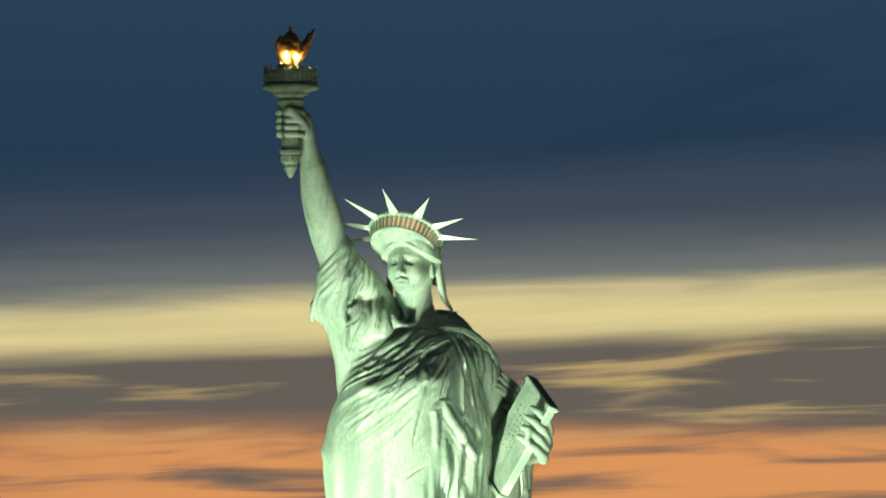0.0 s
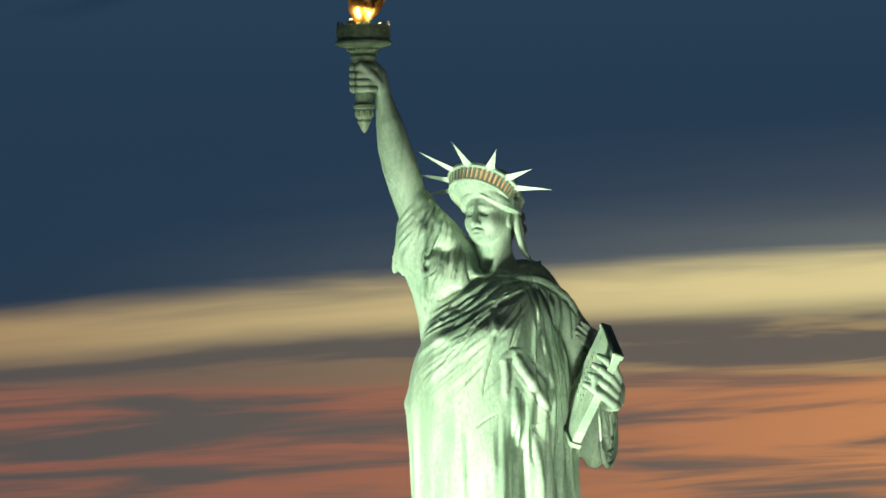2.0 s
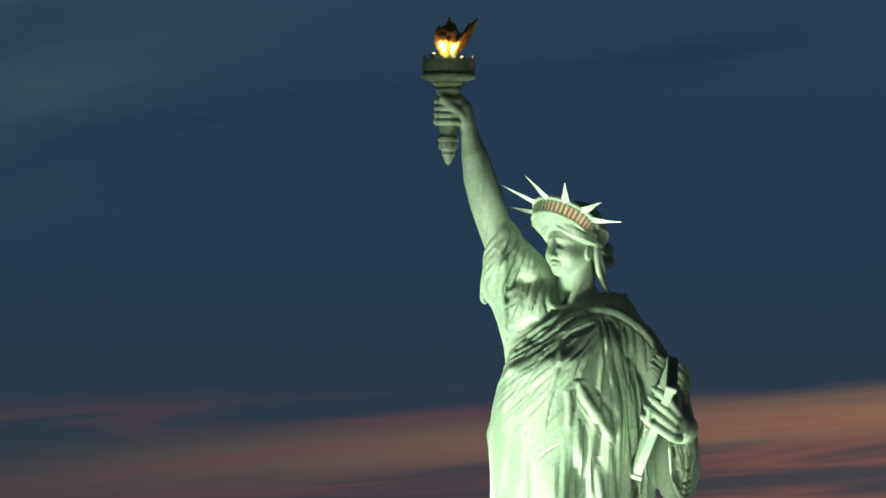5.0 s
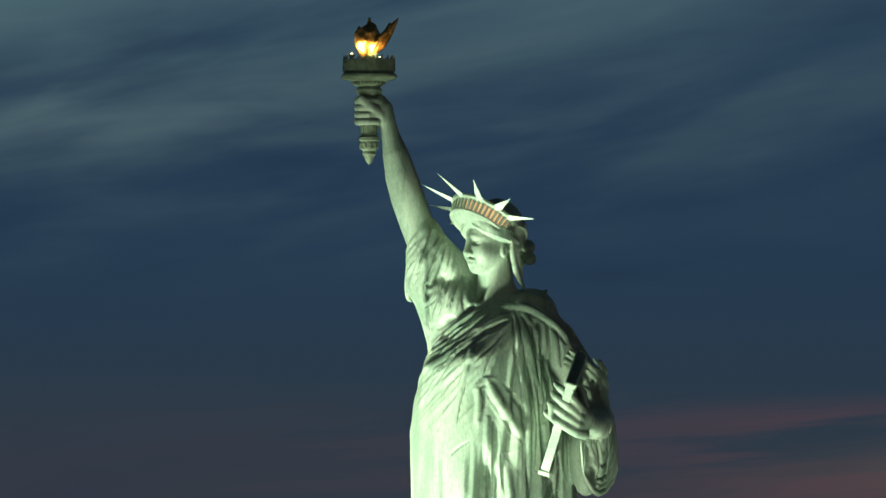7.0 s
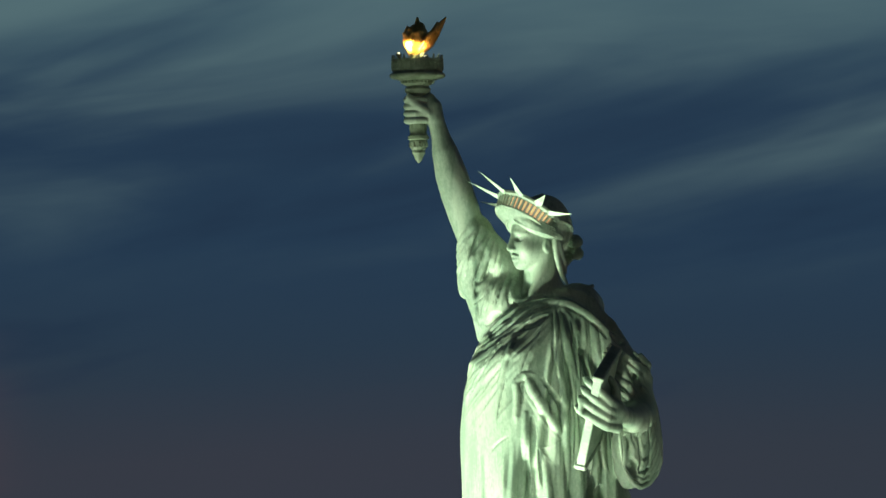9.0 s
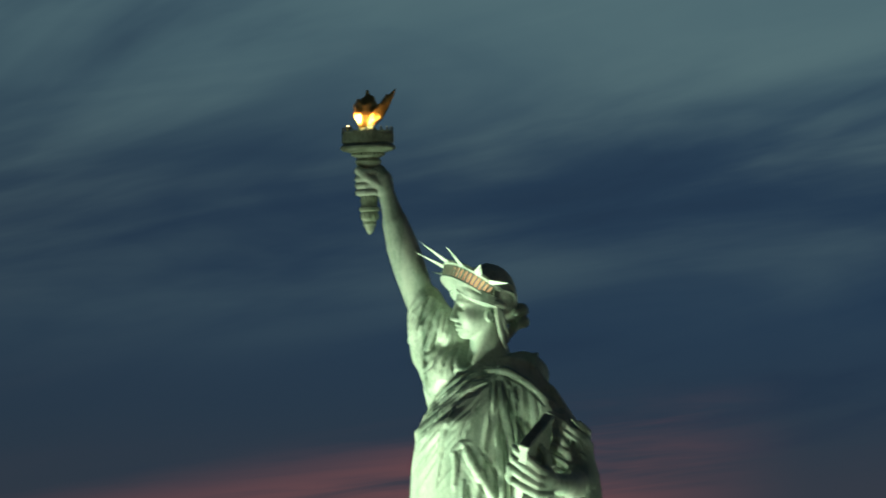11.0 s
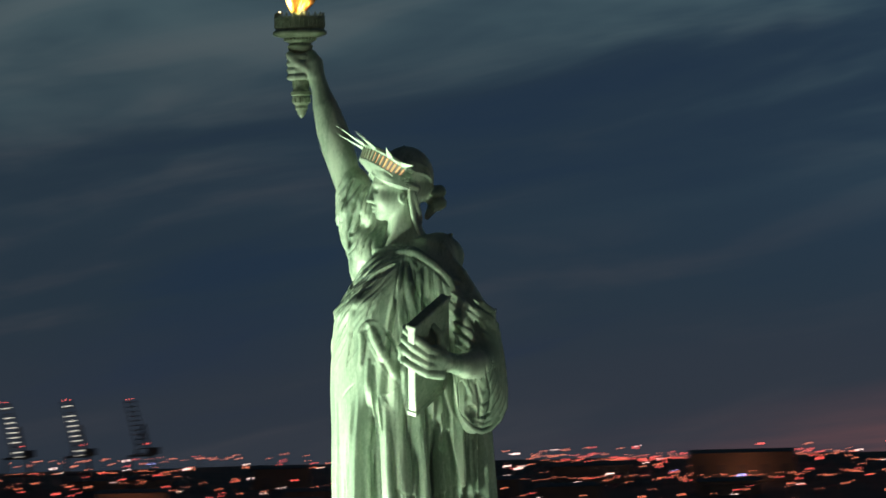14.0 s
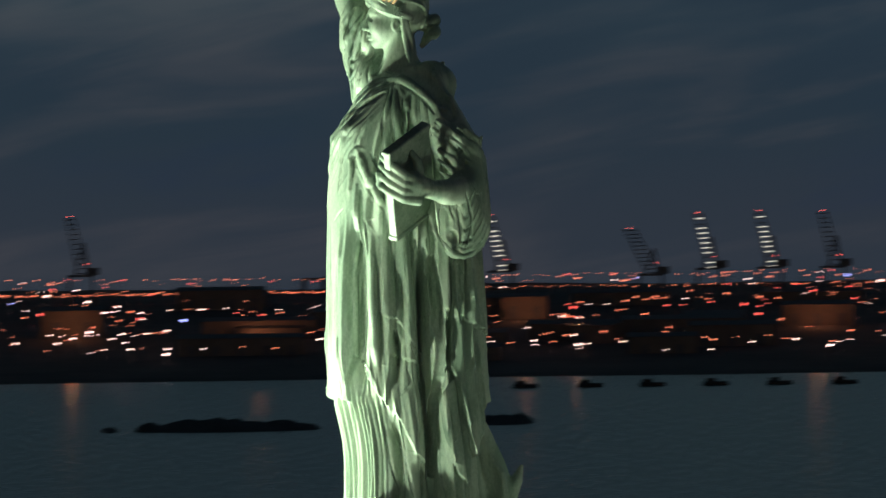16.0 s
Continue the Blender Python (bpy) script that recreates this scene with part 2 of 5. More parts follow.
    def cast(self, az, u, z):
        """The first point met at height z by a level ray that goes in with bearing az; u: the offset across it."""
        n, d = np.array((math.cos(az), math.sin(az))), np.array((-math.sin(az), math.cos(az)))
        s = np.arange(-13.0, 9.0, self.h)
        p = np.stack([n[0] * u + d[0] * s, n[1] * u + d[1] * s, 0 * s + z], 1)
        q = np.rint((p - self.lo) / self.h).astype(int)
        ok = np.all((q > 0) & (q < self.n - 1), 1)
        p, q = p[ok], q[ok]
        f = self.f[q[:, 0], q[:, 1], q[:, 2]]
        hit = np.nonzero(f < 0)[0]
        if not len(hit):
            return None
        a, b, c = q[hit[0]]
        g = np.array((self.f[a + 1, b, c] - self.f[a - 1, b, c], self.f[a, b + 1, c] - self.f[a, b - 1, c], self.f[a, b, c + 1] - self.f[a, b, c - 1]), float)
        return p[hit[0]], g / max(np.linalg.norm(g), 1e-6)

    def stroke(self, az, r, pts, cut=False):
        """A ridge or a groove laid on the surface; pts: rows of offset and height as seen along the bearing az."""
        p = np.array(pts, float)
        if len(p) == 2:
            p = np.stack([p[0], 0.5 * (p[0] + p[1]), p[1]])
        n = int(4 + 2.2 * np.abs(np.diff(p, axis=0)).sum())
        k, t = np.linspace(0, 1, len(p)), np.linspace(0, 1, n)
        us, zs = (smooth_curve(t, k, p[:, i]) for i in (0, 1))
        chains, last = [[]], None
        for i in range(n):
            m = self.cast(radians(az), us[i], zs[i])
            if m is None:
                continue
            place, out = m
            if last is not None and np.linalg.norm(place - last) > 1.4:
                chains.append([])
            last = place
            w = r * (0.35 + 0.65 * math.sin(math.pi * min(max(t[i], 0.02), 0.98)) ** 0.6)
            chains[-1].append((*(place + out * w * (0.3 if cut else -0.3)), w))
        for c in chains:
            if len(c) > 1:
                self.tube(c, 0.03 + 0.12 * r if cut else 0.09 + 0.12 * r, cut)

    def surface(self):
        """Vertices and quads of the zero level (surface nets)."""
        f = self.f
        n = np.array(f.shape)
        inside = f < 0
        rings, places, flips = [], [], []
        for ax in range(3):
            lo, hi = [slice(None)] * 3, [slice(None)] * 3
            lo[ax], hi[ax] = slice(0, -1), slice(1, None)
            e = np.stack(np.nonzero(inside[tuple(lo)] != inside[tuple(hi)]), 1)
            o1, o2 = [a for a in range(3) if a != ax]
            e = e[(e[:, o1] > 0) & (e[:, o2] > 0) & (e[:, o1] < n[o1] - 1) & (e[:, o2] < n[o2] - 1)]
            e2 = e.copy()
            e2[:, ax] += 1
            fa, fb = f[tuple(e.T)], f[tuple(e2.T)]
            place = e.astype(np.float64)
            place[:, ax] += fa / (fa - fb)
            ring = []
            for d1, d2 in ((-1, -1), (0, -1), (0, 0), (-1, 0)):
                c = e.copy()
                c[:, o1] += d1
                c[:, o2] += d2
                ring.append((c[:, 0] * n[1] + c[:, 1]) * n[2] + c[:, 2])
            rings.append(np.stack(ring, 1))
            places.append(place)
            flips.append((fa < 0) if ax != 1 else (fa >= 0))
        rings, places, flips = np.concatenate(rings), np.concatenate(places), np.concatenate(flips)
        ids, inv = np.unique(rings.ravel(), return_inverse=True)
        cnt = np.bincount(inv, minlength=len(ids))
        w = np.repeat(places, 4, 0)
        verts = np.stack([np.bincount(inv, w[:, a], minlength=len(ids)) / cnt for a in range(3)], 1) * self.h + self.lo
        faces = inv.reshape(-1, 4)
        faces[~flips] = faces[~flips][:, ::-1]
        return verts, faces


def smooth_curve(at, zs, vs):
    """A smooth curve through the rows (cubic Hermite with finite slopes)."""
    zs, vs = np.array(zs, float), np.array(vs, float)
    m = np.gradient(vs, zs)
    i = np.clip(np.searchsorted(zs, at) - 1, 0, len(zs) - 2)
    h = zs[i + 1] - zs[i]
    t = np.clip((at - zs[i]) / h, 0, 1)
    return ((2 * t**3 - 3 * t**2 + 1) * vs[i] + (t**3 - 2 * t**2 + t) * h * m[i] + (3 * t**2 - 2 * t**3) * vs[i + 1] + (t**3 - t**2) * h * m[i + 1]).astype(np.float32)


def mesh_from(name, verts, faces, mat, smooth=True):
    me = bpy.data.meshes.new(name)
    nv, nf = len(verts), len(faces)
    me.vertices.add(nv)
    me.vertices.foreach_set("co", np.ascontiguousarray(verts, np.float32).ravel())
    me.loops.add(nf * 4)
    me.loops.foreach_set("vertex_index", np.ascontiguousarray(faces, np.int32).ravel())
    me.polygons.add(nf)
    me.polygons.foreach_set("loop_start", np.arange(0, nf * 4, 4, dtype=np.int32))
    me.update(calc_edges=True)
    me.validate()
    if smooth:
        me.shade_smooth()
    me.materials.append(mat)
    return me


# ---- the statue: robe folds ----
NA, NZ, Z0, Z1 = 900, 400, -5.0, 29.0
FOLD_A, FOLD_Z = np.meshgrid(np.linspace(-180, 180, NA, endpoint=False), np.linspace(Z0, Z1, NZ), indexing="ij")
FOLDS = np.zeros((NA, NZ), np.float32)


def crease(path, w0, w1, rise, sharp=1.6, taper=0.25):
    """One fold of the cloth: rows of angle (degrees from the front, her left positive) and height; its width at both ends and its rise."""
    p = np.array(path, float)
    n = 16
    u = np.linspace(0, 1, n)
    k = np.linspace(0, 1, len(p))
    a = smooth_curve(u, k, p[:, 0]) if len(p) > 2 else np.interp(u, k, p[:, 0])
    z = smooth_curve(u, k, p[:, 1]) if len(p) > 2 else np.interp(u, k, p[:, 1])
    m = 5.3 * math.pi / 180
    reach = 2.6 * max(w0, w1)
    i0, i1 = int((a.min() - reach / m + 180) / 360 * NA), int((a.max() + reach / m + 180) / 360 * NA) + 2
    j0, j1 = (int(np.clip((v - Z0) / (Z1 - Z0) * (NZ - 1), 0, NZ)) for v in (z.min() - reach, z.max() + reach + 0.2))
    ia = np.arange(i0, i1)
    ga, gz = (ia * (360 / NA) - 180)[:, None], FOLD_Z[0][None, j0:j1]
    if j1 <= j0:
        return
    best = np.full((len(ia), j1 - j0), 1e9, np.float32)
    along = np.zeros_like(best)
    for i in range(n - 1):
        dx, dz = (a[i + 1] - a[i]) * m, z[i + 1] - z[i]
        qx, qz = (ga - a[i]) * m, gz - z[i]
        t = np.clip((qx * dx + qz * dz) / (dx * dx + dz * dz + 1e-9), 0, 1)
        d = (qx - t * dx) ** 2 + (qz - t * dz) ** 2
        near = d < best
        best = np.where(near, d, best)
        along = np.where(near, u[i] + t * (u[1] - u[0]), along)
    d = np.sqrt(best) / (w0 + (w1 - w0) * along)
    end = np.clip(np.minimum(along / taper, (1 - along) / taper + 0.25), 0, 1)
    FOLDS[ia % NA, j0:j1] += (rise * end * np.exp(-np.minimum(d, 6) ** sharp)).astype(np.float32)


def shelf(edge, rise, soft=0.12, a0=-180, a1=180, fade=10):
    """A layer of cloth above an edge; edge: rows of angle and height."""
    e = np.array(edge, float)
    z = np.interp(FOLD_A, e[:, 0], e[:, 1])
    w = np.clip((FOLD_A - a0) / fade, 0, 1) * np.clip((a1 - FOLD_A) / fade, 0, 1)
    FOLDS[:] += (rise * w * np.clip((FOLD_Z - z) / soft, 0, 1) * np.exp(-np.maximum(FOLD_Z - z, 0) / 6)).astype(np.float32)


def draw_folds():
    rnd = random.Random(4)
    # the mantle across the chest, from the left shoulder to the right hip
    for i in range(30):
        u = i / 29
        a1, z1 = -82 + 64 * u**1.4 + rnd.uniform(-3, 3), 23.4 - 5.6 * u**1.2 + rnd.uniform(-0.4, 0.4)
        a0, z0 = 18 + 46 * u + rnd.uniform(-3, 3), 26.8 - 1.7 * u
        mid = (0.5 * (a0 + a1) + 4, 0.5 * (z0 + z1) - 0.5 * math.sin(3 * u))
        crease([(a0, z0), mid, (a1, z1)], 0.1, rnd.uniform(0.12, 0.26), rnd.choice((0.05, 0.07, 0.04, -0.06)), 2.0)
    # breast and belly
    crease([(-22, 23.0), (-24, 21.6)], 1.2, 1.3, 0.22, 2, 0.5)
    crease([(22, 23.6), (24, 22.2)], 1.1, 1.2, 0.25, 2, 0.5)
    crease([(-70, 19.0), (-75, 17.3)], 1.6, 1.3, 0.22, 2, 0.5)
    # the gathered folds that hang from the shoulder knot
    for a0, a1, z1, r in ((60, 44, 14.2, 0.4), (64, 55, 12, 0.36), (67, 64, 9, 0.42), (70, 75, 13, 0.38), (75, 86, 15, 0.4), (80, 97, 17, 0.38), (88, 108, 19, 0.36)):
        crease([(a0, 26.0), (0.5 * (a0 + a1) + 1, 0.5 * (26 + z1)), (a1, z1)], 0.16, 0.4, r * 0.5, 1.8, 0.12)
        crease([(a0 + 3.5, 25.4), (0.5 * (a0 + a1) + 4.5, 0.5 * (26 + z1)), (a1 + 5, z1)], 0.12, 0.26, -0.16, 1.6)
    crease([(55, 26.2), (66, 26.3), (92, 25.0), (120, 21.5), (132, 19.2)], 0.42, 0.6, 0.7, 2.2, 0.1)
    # long folds of the skirt
    a = -178
    while a < 180:
        deep = 1.0 if 24 < a < 150 else 0.25 if -95 < a < 24 else 0.8
        top = 17.5 + rnd.uniform(-2, 1.5) if a > 20 else 15.5 + rnd.uniform(-2, 3.5)
        lean = rnd.uniform(-4, 4)
        low = rnd.uniform(3.5, 7)
        crease([(a, top), (a + lean * 0.5, 0.5 * (top + low)), (a + lean, low)], rnd.uniform(0.15, 0.25), rnd.uniform(0.28, 0.45), 0.34 * deep * rnd.uniform(0.7, 1.3), 1.9, 0.35)
        crease([(a + 4.5, top - 1), (a + 4 + lean * 0.5, 0.5 * (top + low)), (a + 4 + lean, low)], 0.12, 0.26, -0.42 * deep * rnd.uniform(0.5, 1.3), 1.7, 0.35)
        a += rnd.uniform(10, 19)
    for a0, z0, z1, w, r in ((37, 17, 4.5, 0.5, -1.1), (88, 15, -4.5, 0.75, -1.9), (94, 9, -4.5, 0.5, -0.8), (72, 13, 6.5, 0.36, -0.5), (112, 13.5, 5.5, 0.5, -1.4), (58, 3, -4.8, 0.4, -0.9), (76, -0.5, -4.9, 0.6, -1.0), (100, 9, 0.5, 0.3, 0.5), (52, 16, 6, 0.6, 0.4), (20, 16, 5, 0.8, 0.35), (128, 15, 5, 0.5, 0.4), (66, 8.8, 4.8, 0.3, -0.75), (146, 17, 3, 0.5, 0.5)):
        crease([(a0, z0), (a0 + 2, 0.5 * (z0 + z1)), (a0 - 1, z1)], w * 0.6, w, r, 2, 0.2)
    # layered hems of the over-dress
    shelf([(-180, 5), (-120, 6.5), (-70, 4.4), (-30, 3.6), (5, 4.1), (22, 3.5), (32, 6.8), (40, 6.0), (57, 3.2), (64, 6.8), (86, 6.2), (87, 1.0), (98, 3.5), (112, 6.8), (124, -0.5), (140, 3), (180, 5)], 0.5)
    shelf([(-180, 9), (50, 9.0), (56, 9.8), (70, 9.2), (82, 7.4), (84, 9), (104, 10), (124, 9.2), (150, 8), (180, 9)], 0.3, a0=48, a1=155)
    shelf([(-180, 2), (55, 1.5), (63, 2.8), (74, 0.0), (83, -0.8), (86, 2), (96, 2.5), (108, -1.6), (118, -2.6), (128, 0.6), (180, 2)], 0.35, a0=55, a1=150)
    # narrow pleats of the under-dress down to the feet
    a = -178
    while a < 180:
        r = rnd.uniform(0.08, 0.34)
        crease([(a, 4.5), (a + rnd.uniform(-2, 2), -0.5), (a + rnd.uniform(-3, 3), -5)], 0.13, 0.24, r, 1.8, 0.1)
        crease([(a + 2.8, 4), (a + 2.8, -5)], 0.1, 0.14, -r, 1.6, 0.1)
        a += rnd.uniform(3.5, 13)
    # fine wrinkles and sharp secondary pleats
    for i in range(420):
        a, z, n = rnd.uniform(-180, 180), rnd.uniform(4, 25.5), rnd.uniform(2.0, 6)
        over = z > 20 and -100 < a < 45
        lean = -14 if over else rnd.uniform(-1.5, 1.5)
        if z < 20.5 and -85 < a < 18 and rnd.random() < 0.8:
            continue
        drop = n * 0.45 if over else n
        r = rnd.choice((-0.16, -0.1, 0.1, 0.15, 0.2)) * (0.3 if -100 < a < 60 and z > 12 else 0.9)
        crease([(a, z), (a + lean * n / 6, z - drop * 0.5), (a + lean * n / 3 + rnd.uniform(-1, 1), z - drop)], 0.07, rnd.uniform(0.09, 0.17), r, 2.2, 0.4)
    np.clip(FOLDS, -1.5, 1.4, out=FOLDS)


def fold_swell(a, z):
    i = ((np.degrees(a) + 180) % 360) / 360 * NA
    j = np.clip((z - Z0) / (Z1 - Z0) * (NZ - 1), 0, NZ - 1.001)
    i0, j0 = i.astype(np.int32), j.astype(np.int32)
    fi, fj = i - i0, j - j0
    i1, i0 = (i0 + 1) % NA, i0 % NA
    return (FOLDS[i0, j0] * (1 - fi) + FOLDS[i1, j0] * fi) * (1 - fj) + (FOLDS[i0, j0 + 1] * (1 - fi) + FOLDS[i1, j0 + 1] * fi) * fj


FACE = Matrix.Translation((0.22, -0.55, 30.9)) @ Euler((0, 0, radians(-12))).to_matrix().to_4x4()


def on_face(x, y, z):
    return tuple(FACE @ Vector((x, y, z)))


def curve(pts, n=14):
    """Rows of x, y, z, radius along a smooth curve through the given ones."""
    p = np.array(pts, float)
    k, u = np.linspace(0, 1, len(p)), np.linspace(0, 1, n)
    return [tuple(v) for v in np.stack([smooth_curve(u, k, p[:, i]) for i in range(4)], 1)]


def build_head(F):
    P = on_face
    turn = (0, 0, -12)
    F.ball(P(0, 0.5, 0.6), (1.8, 1.95, 2.15), 0.2, turn=turn)  # skull and hair
    F.ball(P(0, -0.35, 0.35), (1.42, 1.4, 1.2), 0.2, turn=turn)  # forehead
    F.ball((-0.24, -1.28, 31.72), (2.06, 2.06, 0.6), 0.1, turn=(-35, 0, -12))  # hair under the crown
    F.ball(P(0, -0.45, -0.65), (1.38, 1.45, 1.72), 0.3, turn=turn)  # face
    F.tube([(*P(0, -1.0, -1.6), 0.72), (*P(0, -1.32, -1.98), 0.4)], 0.35)  # chin
    for s in (-1, 1):
        F.tube([(*P(0.95 * s, -0.1, -1.0), 0.45), (*P(0.35 * s, -1.1, -1.85), 0.38)], 0.35)
        F.ball(P(0.7 * s, -1.22, -1.0), (0.45, 0.45, 0.5), 0.35, turn=turn)
    F.tube([(*P(-1.0, -1.3, 0.0), 0.11), (*P(-0.3, -1.72, 0.16), 0.13), (*P(0.3, -1.72, 0.16), 0.13), (*P(1.0, -1.3, 0.0), 0.11)], 0.12)  # brow
    for s in (-1, 1):
        F.ball(P(0.6 * s, -1.95, -0.28), (0.4, 0.5, 0.26), 0.08, cut=True, turn=turn)
        F.ball(P(0.6 * s, -1.36, -0.28), (0.32, 0.26, 0.2), 0.04, turn=turn)
        F.tube([(*P(0.28 * s, -1.6, -0.14), 0.05), (*P(0.6 * s, -1.62, -0.08), 0.06), (*P(0.95 * s, -1.35, -0.2), 0.05)], 0.04)
        F.ball(P(0.2 * s, -1.85, -1.02), (0.17, 0.28, 0.17), 0.1, turn=turn)
    F.tube([(*P(0, -1.66, 0.4), 0.17), (*P(0, -1.82, 0.0), 0.17), (*P(0, -1.98, -0.5), 0.18), (*P(0, -2.14, -0.94), 0.22)], 0.1)  # nose
    F.tube([(*P(-0.42, -1.68, -1.5), 0.1), (*P(0, -1.86, -1.42), 0.14), (*P(0.42, -1.68, -1.5), 0.1)], 0.07)
    F.tube([(*P(-0.36, -1.66, -1.68), 0.1), (*P(0, -1.8, -1.7), 0.15), (*P(0.36, -1.66, -1.68), 0.1)], 0.06)
    F.tube([(*P(-0.5, -1.78, -1.58), 0.05), (*P(0, -2.0, -1.56), 0.06), (*P(0.5, -1.78, -1.58), 0.05)], 0.04, cut=True)
    # hair parted in the middle and rolled back to the ears
    for s in (-1, 1):
        F.tube(curve([(*P(0.02 * s, -1.62, 1.42), 0.24), (*P(0.55 * s, -1.6, 1.25), 0.44), (*P(1.15 * s, -1.2, 0.8), 0.5), (*P(1.52 * s, -0.5, 0.3), 0.42), (*P(1.66 * s, 0.25, 0.0), 0.32), (*P(1.55 * s, 0.9, -0.3), 0.3)], 12), 0.08)
        for i in range(5):
            h = 0.17 * i - 0.28
            F.tube(curve([(*P(0.05 * s, -1.86 + 0.05 * i, 1.3 + h * 0.6), 0.05), (*P(0.7 * s, -1.96 + 0.08 * i, 1.1 + h), 0.08), (*P(1.4 * s, -1.4 + 0.08 * i, 0.66 + h), 0.09), (*P(1.95 * s, -0.4, 0.25 + h), 0.08), (*P(2.0 * s, 0.4, -0.05 + h), 0.05)], 10), 0.03)
        F.ball(P(1.55 * s, -0.05, -0.85), (0.16, 0.3, 0.48), 0.08, turn=turn)  # ear
        F.ball(P(1.74 * s, -0.12, -0.8), (0.12, 0.16, 0.26), 0.04, cut=True, turn=turn)
        F.tube(curve([(*P(1.66 * s, 0.45, -0.2), 0.22), (*P(1.78 * s, 0.55, -1.4), 0.22), (*P(2.05 * s, 0.7, -2.6), 0.2), (*P(2.55 * s, 0.85, -3.45), 0.1)], 9), 0.07)  # hanging lock
        F.tube(curve([(*P(1.75 * s, 0.7, -0.6), 0.16), (*P(1.85 * s, 0.9, -1.5), 0.17), (*P(1.9 * s, 1.05, -2.2), 0.16), (*P(1.9 * s, 1.1, -2.7), 0.1)], 8), 0.06)
    for i in range(9):  # combed hair over the crown of the head
        a = radians(-80 + 20 * i)
        F.tube(curve([(*P(1.8 * math.sin(a), 0.4, 0.6 + 2.15 * math.cos(a)), 0.08), (*P(1.5 * math.sin(a), 1.85, 0.3 + 1.5 * math.cos(a)), 0.1), (*P(0.5 * math.sin(a), 2.35, -0.5), 0.08)], 8), 0.08)
    # knot of rolled curls at the nape
    F.tube([(*P(0, 1.6, -0.3), 0.7), (*P(0.1, 2.2, -0.75), 0.55)], 0.15)
    for x, z, r in ((-0.55, -0.5, 0.42), (0.5, -0.45, 0.45), (0.6, -1.25, 0.45), (-0.45, -1.35, 0.42), (0.1, -0.9, 0.4)):
        F.tube(curve([(*P(x - 0.3, 2.35, z + 0.15), r * 0.6), (*P(x, 2.8, z), r), (*P(x + 0.3, 2.35, z - 0.2), r * 0.6)], 6), 0.05)
    F.tube([(*P(0.1, 2.3, -1.6), 0.36), (*P(0.2, 1.9, -2.2), 0.2)], 0.08)
    # neck
    F.tube([(*P(0, 0.15, -1.2), 1.15), (0.45, -0.2, 27.7, 1.15), (0.6, 0.1, 26.4, 1.5)], 0.2)
    for s in (-1, 1):
        F.tube([(*P(1.15 * s, 0.2, -1.5), 0.22), (0.45 + 0.35 * s, -1.65, 26.9, 0.2)], 0.35)


